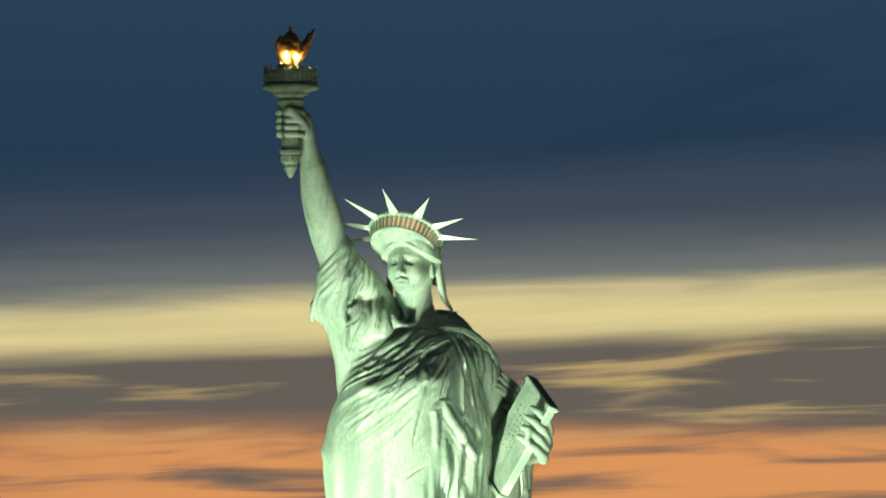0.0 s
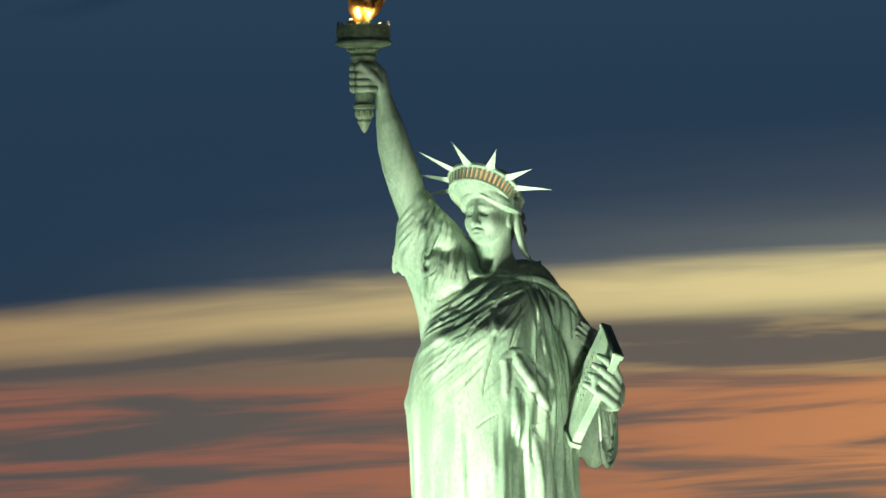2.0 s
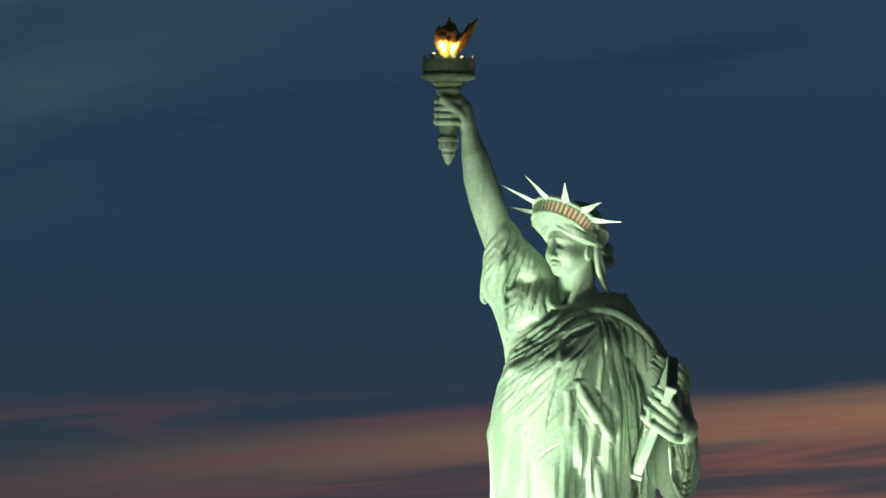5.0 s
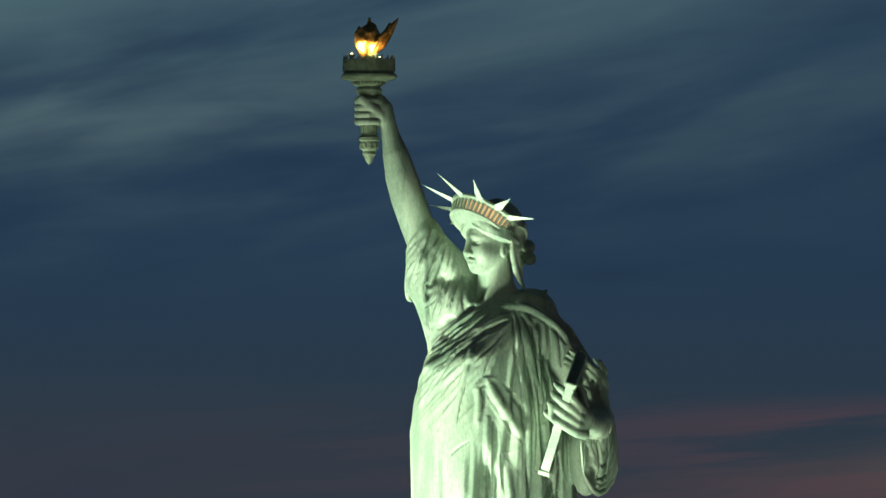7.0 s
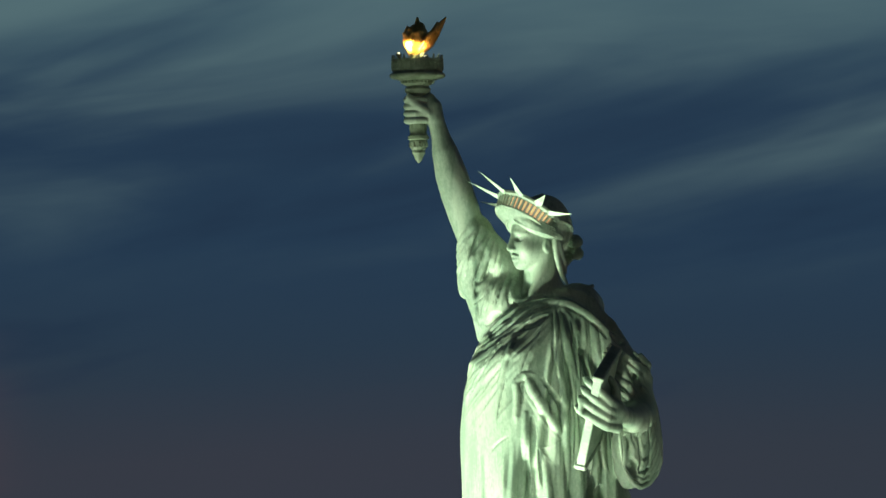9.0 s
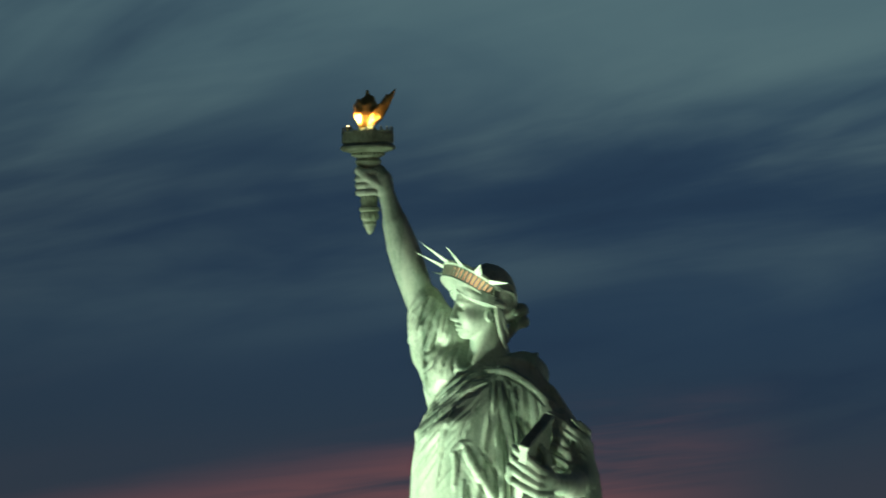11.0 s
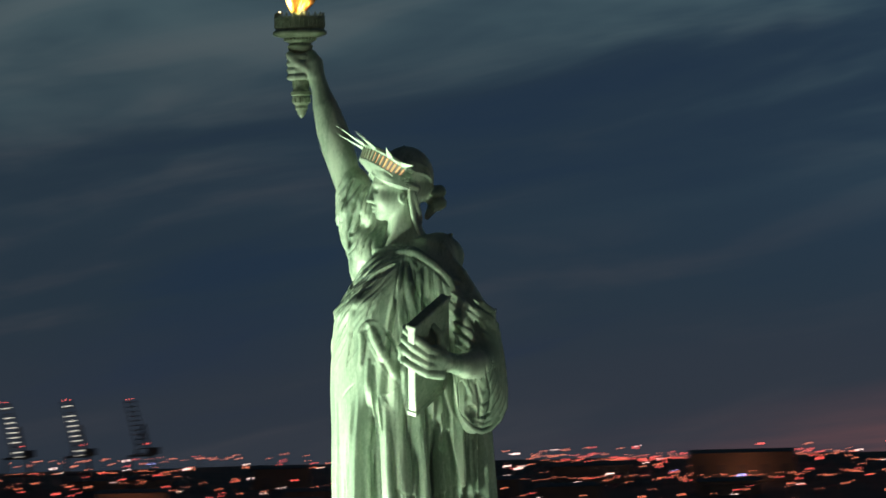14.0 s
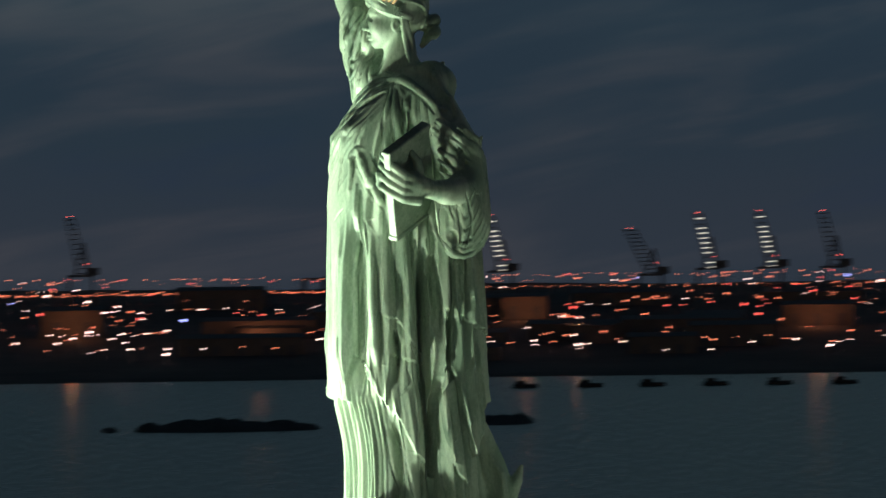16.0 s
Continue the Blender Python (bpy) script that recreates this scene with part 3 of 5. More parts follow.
def build_right_arm(F):
    # palm, fingers and thumb round the handle
    F.tube([(-6.25, -3.95, 39.0, 0.62), (-6.5, -4.05, 39.8, 0.72), (-6.75, -4.2, 40.3, 0.6)], 0.3)
    for i in range(4):
        z = 40.35 - 0.47 * i
        q = []
        for a in (-15, 30, 75, 120, 160):
            b = radians(a - 80)
            q.append((-7.15 + 0.78 * math.cos(b), -4.72 + 0.78 * math.sin(b) * (1 if a < 140 else 0.95), z - 0.1 * (a > 90), 0.245 - 0.0004 * a))
        F.tube(q, 0.05)
        b = [(-7.15 + 0.76 * math.cos(radians(c)), -4.72 + 0.76 * math.sin(radians(c)), z + 0.05, 0.27) for c in (60, 100, 140, 180, 215)]
        F.tube(b, 0.05)
    F.tube([(-6.2, -4.2, 39.2, 0.36), (-6.5, -5.2, 39.9, 0.32), (-7.0, -5.6, 40.5, 0.27)], 0.12)
    # the wide sleeve, slid down round the shoulder, open towards her right
    F.tube([(-4.35, -1.95, 31.3, 1.05), (-4.5, -1.8, 29.6, 1.45), (-4.45, -1.5, 28.0, 1.5), (-3.7, -1.1, 26.0, 1.6), (-3.05, -0.7, 24.2, 1.85), (-2.9, -0.5, 22.6, 1.9)], 0.3)
    F.tube([(-5.2, -1.7, 28.8, 0.9), (-5.6, -1.4, 27.8, 0.85), (-5.75, -1.2, 27.2, 0.5)], 0.3)
    F.tube([(-4.0, -1.7, 31.0, 0.75), (-2.9, -1.1, 29.3, 1.1), (-1.7, -0.5, 27.7, 1.0), (-1.3, -0.2, 26.8, 0.95)], 0.35)
    F.ball((-2.0, -1.1, 26.0), (1.9, 1.75, 2.2), 0.45)
    F.tube([(-7.0, -1.75, 29.6, 0.6), (-5.9, -1.6, 28.4, 0.62), (-5.5, -1.5, 27.7, 0.5)], 0.1, cut=True)
    F.tube(curve([(-5.2, -2.75, 29.8, 0.1), (-5.75, -2.45, 28.6, 0.13), (-6.2, -1.9, 27.2, 0.15), (-6.35, -1.2, 26.9, 0.14), (-6.45, -0.6, 27.7, 0.14), (-6.1, -0.4, 28.9, 0.13), (-5.3, -0.8, 30.3, 0.1)], 20), 0.1)
    for i in range(6):  # scalloped folds of its hem
        u = i / 5
        F.tube(curve([(-5.0, -3.0 + 0.3 * u, 29.2 - 0.9 * u, 0.06), (-5.7 - 0.2 * u, -2.4 + 0.5 * u, 27.9 - 0.5 * u, 0.12), (-5.5 - 0.2 * u, -1.9 + 0.4 * u, 26.6, 0.05)], 8), 0.09)
    for i in range(7):  # folds down its back
        u = i / 6
        F.tube(curve([(-4.3 + 0.4 * u, -0.7 + 0.2 * u, 31.0 - 0.3 * u, 0.08), (-5.3 + 1.4 * u, -0.2 + 0.4 * u, 28.6, 0.16), (-4.2 + 1.2 * u, 0.5 + 0.3 * u, 25.4, 0.14)], 8), 0.12)
    for i in range(4):  # its rim round the arm, and the folds pushed up behind it
        w, d = 1.0 + 0.09 * i, -0.52 * i
        rim = [(-5.7, -1.9, 29.7), (-5.25, -2.85, 30.1), (-4.5, -3.0, 31.0), (-3.95, -2.3, 31.9), (-4.0, -1.5, 32.0), (-4.7, -1.0, 31.2), (-5.45, -1.2, 30.1), (-5.7, -1.9, 29.7)]
        F.tube(curve([(-4.8 + (x + 4.8) * w - 0.07 * d, -2.0 + (y + 2.0) * w - 0.1 * d, z + d, 0.2 - 0.02 * i) for x, y, z in rim], 22), 0.06)
    # the bare arm
    F.tube([(-6.25, -3.9, 38.9, 0.58), (-6.05, -3.68, 37.9, 0.64), (-5.87, -3.42, 36.7, 0.9), (-5.68, -3.05, 35.2, 1.1), (-5.45, -2.72, 33.8, 1.13), (-5.2, -2.45, 32.4, 1.02), (-4.95, -2.25, 31.2, 0.9), (-4.55, -1.85, 29.4, 0.8)], 0.06)
    F.tube([(-5.1, -2.85, 34.6, 0.55), (-4.6, -2.35, 32.9, 0.62), (-4.3, -2.0, 31.4, 0.5)], 0.4)


def build_left_arm(F):
    rnd = random.Random(12)
    # shoulder under the mantle, upper arm, forearm
    F.tube([(2.6, 0.1, 25.3, 1.75), (4.1, 1.1, 23.8, 1.75), (5.2, 2.35, 21.6, 1.5), (5.7, 3.0, 19.6, 1.25)], 0.4)
    F.tube([(6.0, 2.9, 18.7, 1.35), (7.4, 1.9, 18.3, 1.1), (8.2, 0.6, 18.2, 0.82)], 0.35)
    F.tube([(8.2, 0.6, 18.2, 0.8), (8.75, -0.6, 18.4, 0.66), (9.1, -1.6, 18.6, 0.75)], 0.3)
    F.ball((9.15, -2.0, 18.7), (0.65, 1.05, 0.95), 0.25, turn=(0, 0, 14))
    for i in range(4):  # fingers round the tablet's edge
        F.tube([(9.2, -1.6, 18.9 - 0.42 * i, 0.4), (9.75 - 0.12 * i, -2.7, 19.3 - 0.52 * i, 0.35), (9.75 - 0.26 * i, -3.7, 20.1 - 0.6 * i, 0.31), (9.3 - 0.3 * i, -4.2, 20.65 - 0.62 * i, 0.25), (8.85 - 0.3 * i, -4.05, 20.9 - 0.62 * i, 0.18)], 0.06)
    F.tube([(9.0, -1.5, 19.3, 0.4), (9.1, -1.6, 20.3, 0.3), (9.0, -2.0, 20.9, 0.22)], 0.15)
    # the wide hanging sleeve
    F.tube([(5.8, 2.95, 20.2, 1.35), (6.25, 2.8, 18.2, 1.4), (6.4, 2.4, 16.4, 1.25), (6.4, 2.0, 14.9, 0.95), (6.45, 1.85, 14.1, 0.55)], 0.4)
    F.tube([(7.0, 2.2, 17.5, 0.8), (7.0, 1.6, 15.6, 0.7), (6.7, 1.6, 14.4, 0.6)], 0.4)
    F.ball((6.45, 2.3, 16.3), (0.95, 1.7, 2.6), 0.4)
    for i in range(9):
        w, zb = 2.1 - 0.2 * i, 13.65 + 0.42 * i + 0.12 * math.sin(3 * i)
        F.tube(curve([(7.45 + 0.03 * i, 2.15 - w, 18.0, 0.08), (7.5, 2.2 - 0.75 * w, zb + 1.1, 0.15), (7.35 + 0.05 * i, 2.25, zb, 0.19), (7.4 + 0.04 * i, 2.3 + 0.75 * w, zb + 1.5, 0.17), (7.1, 2.25 + 0.85 * w, 18.4, 0.12), (6.5, 2.25 + 0.85 * w, 20.2, 0.04)]), 0.08)
        F.tube(curve([(7.6 + 0.03 * i, 2.15 - w * 0.9, 17.6, 0.04), (7.75, 2.2 - 0.66 * w, zb + 1.3, 0.07), (7.65 + 0.05 * i, 2.25, zb + 0.24, 0.08), (7.68 + 0.04 * i, 2.3 + 0.66 * w, zb + 1.7, 0.07), (7.4, 2.25 + 0.78 * w, 18.4, 0.04)]), 0.06, cut=True)
    # crumpled cloth at the crook of the arm
    for i in range(22):
        a, z = rnd.uniform(-0.6, 1.9), rnd.uniform(18.9, 22.6)
        c = Vector((5.2 + 0.5 * math.sin(a), 2.1, z))
        p0 = c + Vector((1.75 * math.cos(a - 0.5), 1.9 * math.sin(a - 0.5), 0.7))
        p1 = c + Vector((1.85 * math.cos(a), 2.0 * math.sin(a), 0))
        p2 = c + Vector((1.8 * math.cos(a + 0.4), 1.9 * math.sin(a + 0.4), -1.0))
        F.tube([(*p0, 0.1), (*p1, rnd.uniform(0.16, 0.26)), (*p2, 0.1)], 0.14)
    # folds of the mantle down the back of the arm
    for i in range(8):
        u = i / 7
        F.tube([(2.4 - 1.2 * u, 1.2 + 0.9 * u, 26.2 - 0.2 * u, 0.16), (4.6 - 2.2 * u, 3.0 + 0.4 * u, 23.2, 0.24), (5.5 - 2.5 * u, 4.1 + 0.5 * u, 19.6, 0.26), (4.4 - 2.0 * u, 3.1 + 1.6 * u, 15.0, 0.22)], 0.2)
    # the mantle heaped on the shoulder
    F.ball((1.7, 1.5, 25.9), (2.1, 1.9, 1.6), 0.5)
    F.tube([(0.2, 2.0, 26.7, 0.8), (2.2, 1.6, 26.6, 0.8), (3.6, 1.0, 25.4, 0.9)], 0.5)
    # collar and knot
    F.tube([(2.5, -1.3, 26.2, 0.38), (3.3, -0.6, 25.9, 0.42), (4.5, 0.6, 24.6, 0.45), (5.6, 1.6, 22.6, 0.4), (6.4, 2.0, 21.0, 0.25)], 0.12)
    F.ball((2.6, -1.35, 26.15), (0.38, 0.35, 0.36), 0.1)
    for i in range(5):
        u = i / 4
        F.tube([(2.0 - 0.3 * u, 1.4 + 0.3 * u, 26.9 - 0.25 * i, 0.2), (0.2, 1.9 + 0.3 * u, 27.2 - 0.3 * i, 0.22), (-1.8, 1.5 + 0.3 * u, 26.9 - 0.35 * i, 0.2)], 0.16)
    F.tube([(2.3, 0.5, 26.9, 0.34), (1.6, -1.2, 26.6, 0.3), (0.3, -2.1, 26.3, 0.28), (-1.2, -1.8, 26.6, 0.25)], 0.15)
    F.tube([(2.2, 1.9, 27.0, 0.22), (2.7, 2.2, 27.35, 0.15)], 0.1)
    F.tube([(1.7, -1.2, 27.2, 0.55), (3.1, -0.3, 27.0, 0.7), (4.6, 0.8, 25.9, 0.75), (5.9, 1.8, 23.8, 0.6)], 0.25, cut=True)


FRONT, AHEAD, AHEAD_LEFT, HER_LEFT = 9.7, 41.1, 47.4, 73.6  # bearings from which the folds are cut


def carve_drapery(F):
    """The single folds of mantle, sleeve and skirt, cut after the large forms stand."""

    def ridge(az, r, *pts):
        F.stroke(az, r, pts)

    def groove(az, r, *pts):
        F.stroke(az, r, pts, True)

    ridge(AHEAD_LEFT, 0.26, (0.81, 26.26), (-0.99, 26.17), (-2.47, 25.24), (-3.6, 24.23), (-4.51, 23.12))  # upper edge of the mantle across the chest
    ridge(AHEAD_LEFT, 0.13, (0.64, 26.01), (-1.18, 25.57), (-2.74, 24.39), (-4.13, 22.86))
    ridge(AHEAD_LEFT, 0.13, (0.55, 25.75), (-1.01, 25.05), (-2.57, 23.78), (-4.41, 21.49))
    groove(AHEAD_LEFT, 0.09, (0.55, 25.89), (-1.09, 25.36), (-2.66, 24.13), (-4.28, 22.43))
    ridge(AHEAD_LEFT, 0.1, (-1.34, 25.74), (-2.91, 24.65), (-4.3, 23.03))
    groove(AHEAD_LEFT, 0.06, (-1.52, 25.49), (-3, 24.39), (-4.39, 22.69))
    groove(AHEAD_LEFT, 0.07, (-1.88, 24.46), (-3.1, 23.19), (-4.68, 20.98))
    groove(AHEAD_LEFT, 0.06, (-2.49, 23.61), (-3.63, 22.16), (-4.86, 20.12))
    ridge(AHEAD_LEFT, 0.09, (-2.23, 24.04), (-3.45, 22.68), (-4.77, 20.63))
    groove(AHEAD_LEFT, 0.34, (0.33, 25.2), (-0.5, 24.79), (-1.28, 24.4))  # hollow cut to hold the dark shade above the breast
    ridge(AHEAD_LEFT, 0.12, (0.46, 25.46), (-0.49, 25.13), (-1.71, 24.29), (-2.49, 23.44))
    groove(AHEAD_LEFT, 0.06, (-2.06, 23.72), (-2.77, 22.32), (-3.66, 19.76), (-4.35, 17.37))
    ridge(AHEAD_LEFT, 0.26, (-1.58, 23.89), (-2.1, 23), (-2.7, 21.12), (-2.98, 19.41))
    groove(AHEAD_LEFT, 0.07, (-0.07, 24.44), (-1.05, 22.3), (-1.32, 21.53))
    ridge(AHEAD_LEFT, 0.12, (0.1, 24.6), (-0.39, 22.98), (-0.92, 21.7))
    groove(AHEAD_LEFT, 0.07, (-2.35, 21.12), (-2.81, 19.41), (-3.08, 18.04))
    groove(AHEAD_LEFT, 0.08, (-3.54, 16.07), (-3.1, 16.66), (-2.32, 17.17))
    ridge(AHEAD_LEFT, 0.42, (-1.06, 21.3), (-0.48, 20.06), (0.44, 18.59), (1.45, 17.03))  # folded band tucked in at the waist
    ridge(AHEAD_LEFT, 0.12, (-1.25, 20.24), (-0.66, 19.38), (0.18, 17.99), (1.28, 16.81))  # its rolled edge
    ridge(AHEAD_LEFT, 0.3, (-1.06, 21.24), (-1.72, 20.76), (-1.6, 20.08))
    ridge(AHEAD_LEFT, 0.28, (-1.68, 20.59), (-1.64, 19.39), (-1.76, 18.19))
    groove(AHEAD_LEFT, 0.1, (-1.25, 20.59), (-1.29, 19.9), (-1.4, 19.39))
    ridge(AHEAD_LEFT, 0.15, (-1.62, 21.19), (-0.98, 21.41), (-0.46, 21.3))
    # no fold: cut where the band's shadow falls on flat cloth
    groove(AHEAD_LEFT, 0.22, (0.05, 21), (1.06, 19.52), (1.56, 18.49))
    groove(AHEAD_LEFT, 0.07, (-1.07, 20.93), (-1.42, 20.67), (-1.34, 20.07))
    ridge(AHEAD_LEFT, 0.27, (0.97, 25.71), (1.06, 23.13), (1.41, 20.03), (1.65, 16.6), (1.6, 13.17))
    groove(AHEAD_LEFT, 0.14, (1.19, 25.45), (1.5, 23.12), (2.01, 20.2), (2.24, 17.96), (2.11, 15.22))
    ridge(AHEAD_LEFT, 0.24, (1.23, 25.79), (1.8, 23.29), (2.52, 20.02), (2.91, 17.27))
    groove(AHEAD_LEFT, 0.12, (1.54, 25.44), (2.4, 23.11), (3.06, 21.21))
    ridge(AHEAD_LEFT, 0.2, (1.49, 25.74), (2.25, 24.66), (2.83, 23.11))
    groove(AHEAD_LEFT, 0.14, (0.85, 25.45), (0.82, 23.13), (1.08, 21.07))
    ridge(AHEAD_LEFT, 0.16, (2.94, 25), (3, 23.45), (3.16, 22.07))
    groove(AHEAD_LEFT, 0.1, (3.25, 24.99), (3.36, 23.44), (3.41, 21.9))
    ridge(AHEAD_LEFT, 0.16, (3.54, 24.9), (3.69, 23.44), (3.84, 22.23))
    groove(AHEAD_LEFT, 0.1, (3.84, 24.55), (4.03, 23.26), (4.1, 22.23))
    ridge(AHEAD_LEFT, 0.3, (0.9, 26.31), (2.1, 26.07), (3.46, 25.16), (4.98, 23.73))  # strap of cloth over the shoulder
    groove(AHEAD_LEFT, 0.14, (1.75, 25.84), (2.77, 25.31), (3.71, 24.56), (4.38, 23.74))
    ridge(AHEAD_LEFT, 0.16, (1.51, 26.99), (1.8, 27.07), (1.94, 26.81))
    groove(AHEAD_LEFT, 0.24, (-0.68, 18.43), (-0.59, 16.29), (-0.75, 13.03))
    ridge(AHEAD_LEFT, 0.3, (-1.1, 18.7), (-1.17, 15.95), (-1.35, 13.04))
    groove(AHEAD_LEFT, 0.13, (-0.24, 16.28), (-0.09, 14.73), (0.05, 12.93))
    ridge(AHEAD_LEFT, 0.07, (-0.36, 16.42), (0.53, 15.41), (1.24, 14.46))
    ridge(AHEAD_LEFT, 0.07, (1.28, 16.86), (0.58, 16.44), (-0.27, 16.42))
    groove(AHEAD_LEFT, 0.28, (3.84, 16.4), (3.96, 14.68), (4.05, 12.96))
    groove(AHEAD_LEFT, 0.12, (3.05, 14.86), (2.94, 12.98))
    ridge(AHEAD, 0.22, (-5.36, 29.72), (-4.9, 30.64), (-4.17, 31.63))  # edge of the pushed-up sleeve
    ridge(AHEAD, 0.16, (-5.29, 29.39), (-4.63, 30.31), (-3.78, 31.43))
    ridge(AHEAD, 0.18, (-5.36, 29), (-4.5, 29.85), (-3.51, 31.1))
    groove(AHEAD, 0.16, (-4.96, 29.52), (-4.37, 30.24), (-3.71, 31.17))
    ridge(AHEAD, 0.14, (-5.53, 28.67), (-4.96, 29.13), (-4.11, 29.85), (-3.25, 30.7))
    ridge(AHEAD, 0.16, (-4.97, 26.95), (-4.83, 28.01), (-4.37, 28.99), (-3.19, 30.24))
    groove(AHEAD, 0.11, (-4.77, 27.09), (-4.64, 28.01), (-4.18, 28.86), (-3.06, 29.85))
    ridge(AHEAD, 0.16, (-4.64, 27.88), (-4.04, 28.93), (-2.86, 29.85))
    groove(AHEAD, 0.26, (-4.51, 27.64), (-4.11, 28.07), (-3.52, 28.6))  # eyelet between the folds
    groove(AHEAD, 0.21, (-4.53, 26.89), (-4.48, 27.22), (-4.18, 27.87))
    ridge(AHEAD, 0.13, (-4.77, 27.35), (-4.64, 26.56), (-4.18, 26.95), (-3.91, 27.74))
    ridge(AHEAD, 0.14, (-4.84, 26.82), (-4.57, 26.23), (-3.92, 26.76), (-3.39, 28.4))
    groove(AHEAD, 0.10, (-4.64, 26.36), (-4.05, 26.82), (-3.65, 27.74))
    ridge(AHEAD, 0.19, (-5.43, 28.53), (-5.69, 27.88), (-5.62, 27.22), (-5.36, 26.76))
    ridge(AHEAD, 0.16, (-5.1, 28.27), (-5.3, 27.61), (-5.17, 26.82))
    groove(AHEAD, 0.10, (-5.23, 28.4), (-5.45, 27.75), (-5.32, 26.96))
    ridge(AHEAD, 0.21, (-2.93, 29.19), (-3.45, 27.48), (-4.05, 25.64), (-4.51, 23.93))
    groove(AHEAD, 0.13, (-2.73, 29.06), (-3.19, 27.48), (-3.85, 25.77))
    ridge(AHEAD, 0.19, (-2.47, 28.79), (-2.86, 27.48), (-3.26, 26.16))
    groove(AHEAD, 0.11, (-2.3, 28.4), (-2.67, 27.21), (-3, 26.16))
    groove(AHEAD, 0.14, (-4.38, 26.3), (-4.38, 25.24), (-4.51, 24.06))
    ridge(AHEAD, 0.22, (-4.64, 26.16), (-4.64, 24.98), (-4.38, 23.66))
    groove(AHEAD, 0.30, (-3.79, 24.85), (-3.26, 25.37), (-2.73, 25.57))  # shadowed hollow under the shoulder
    ridge(FRONT, 0.16, (-2.15, 28.84), (-2.21, 27.55), (-2.66, 26.13))
    groove(FRONT, 0.10, (-1.89, 28.71), (-1.95, 27.42), (-2.27, 26.26))
    ridge(FRONT, 0.16, (-1.57, 28.32), (-1.5, 27.04), (-1.63, 25.88))
    ridge(FRONT, 0.16, (-1.24, 27.94), (-0.92, 26.78), (-0.34, 26.2))
    groove(FRONT, 0.10, (-1.4, 27.94), (-1.24, 26.78), (-0.99, 26))
    groove(HER_LEFT, 0.5, (1.7, 14.86), (2.19, 10.89), (2.55, 6.62), (1.89, 2.67), (1.61, -1.59))  # deep fold below the arm
    ridge(AHEAD, 0.2, (-3.58, 31.3), (-4.17, 30.11), (-4.74, 28.4))
    ridge(AHEAD, 0.2, (-3.34, 30.9), (-3.71, 29.45), (-4.31, 28.01))
    groove(AHEAD, 0.11, (-3.45, 31.03), (-3.91, 29.85), (-4.51, 28.2))
    ridge(AHEAD, 0.2, (-3.08, 30.37), (-3.35, 29.06), (-3.85, 27.61))
    groove(AHEAD, 0.11, (-3.21, 30.57), (-3.52, 29.26), (-4.09, 27.81))
    ridge(AHEAD, 0.2, (-2.79, 29.85), (-2.99, 28.4), (-3.39, 26.82))
    groove(AHEAD, 0.11, (-2.92, 30.05), (-3.16, 28.73), (-3.63, 27.22))
    ridge(AHEAD, 0.18, (-4.37, 31.56), (-4.83, 30.38), (-5.36, 28.8))
    ridge(AHEAD, 0.18, (-3.91, 31.56), (-4.5, 30.11), (-5.03, 28.4))
    groove(AHEAD, 0.1, (-4.16, 31.54), (-4.67, 30.25), (-5.2, 28.6))
    groove(HER_LEFT, 0.5, (2.7, 16.98), (3.08, 15.3), (3.67, 14.22))  # opening of the hanging sleeve
    groove(HER_LEFT, 0.14, (3.71, 17.27), (3.99, 15.44), (3.88, 14.37))
    groove(HER_LEFT, 0.1, (4.34, 18.18), (4.76, 16.04), (4.28, 14.21))
    ridge(HER_LEFT, 0.13, (2.04, 17.6), (2.02, 15.77), (3.05, 13.78))
    groove(HER_LEFT, 0.2, (-3.21, 12.49), (-3.11, 8.84), (-3.24, 6.4))
    groove(HER_LEFT, 0.55, (1.92, 13.64), (2.31, 10.59), (2.55, 6.62), (1.89, 2.67), (1.61, -1.59))
    groove(HER_LEFT, 0.3, (1.38, 14.26), (1.8, 11.2), (1.97, 8.15))
    groove(HER_LEFT, 0.2, (0.37, 7.57), (0.9, 6.03), (1.22, 2.68), (1.18, 0.24))
    groove(HER_LEFT, 0.22, (-2.91, 12.19), (-2.9, 8.83), (-3.12, 6.55))
    groove(HER_LEFT, 0.25, (4.04, 12.39), (4.07, 10.56), (4.05, 9.19))
    ridge(HER_LEFT, 0.25, (-2.13, 13.7), (-2.27, 10.65), (-1.94, 5.77))
    ridge(HER_LEFT, 0.12, (-1.48, 16.74), (-1.5, 13.08), (-1.43, 9.42))
    ridge(HER_LEFT, 0.1, (-1.43, 9.42), (-0.08, 7.88), (1.42, 6.48))  # hem of the hanging panel
    ridge(HER_LEFT, 0.1, (1.22, 13.65), (1.47, 9.99), (1.42, 6.48))
    groove(HER_LEFT, 0.2, (-0.59, 8.43), (-0.56, 6.51))
    groove(HER_LEFT, 0.1, (0.02, 14.89), (0.13, 11.84), (0.39, 8.79))
    ridge(HER_LEFT, 0.08, (-1.78, 6.23), (-0.56, 6.06), (0.72, 6.34))
    groove(HER_LEFT, 0.12, (0.04, 5.89), (0.27, 4.82), (-0.44, 4.07))
    ridge(HER_LEFT, 0.09, (-1.52, 3.02), (-0.49, 0.42), (0.81, -0.06))
    ridge(HER_LEFT, 0.09, (0.81, 6.19), (0.97, 2.68), (0.81, -0.06))
    groove(HER_LEFT, 0.22, (3.74, 13), (3.83, 10.87), (3.93, 9.04))
    ridge(HER_LEFT, 0.2, (3.26, 13.32), (3.3, 9.96), (3.15, 6))
    ridge(HER_LEFT, 0.16, (4.73, 13.6), (4.93, 10.55), (5.2, 8.11))
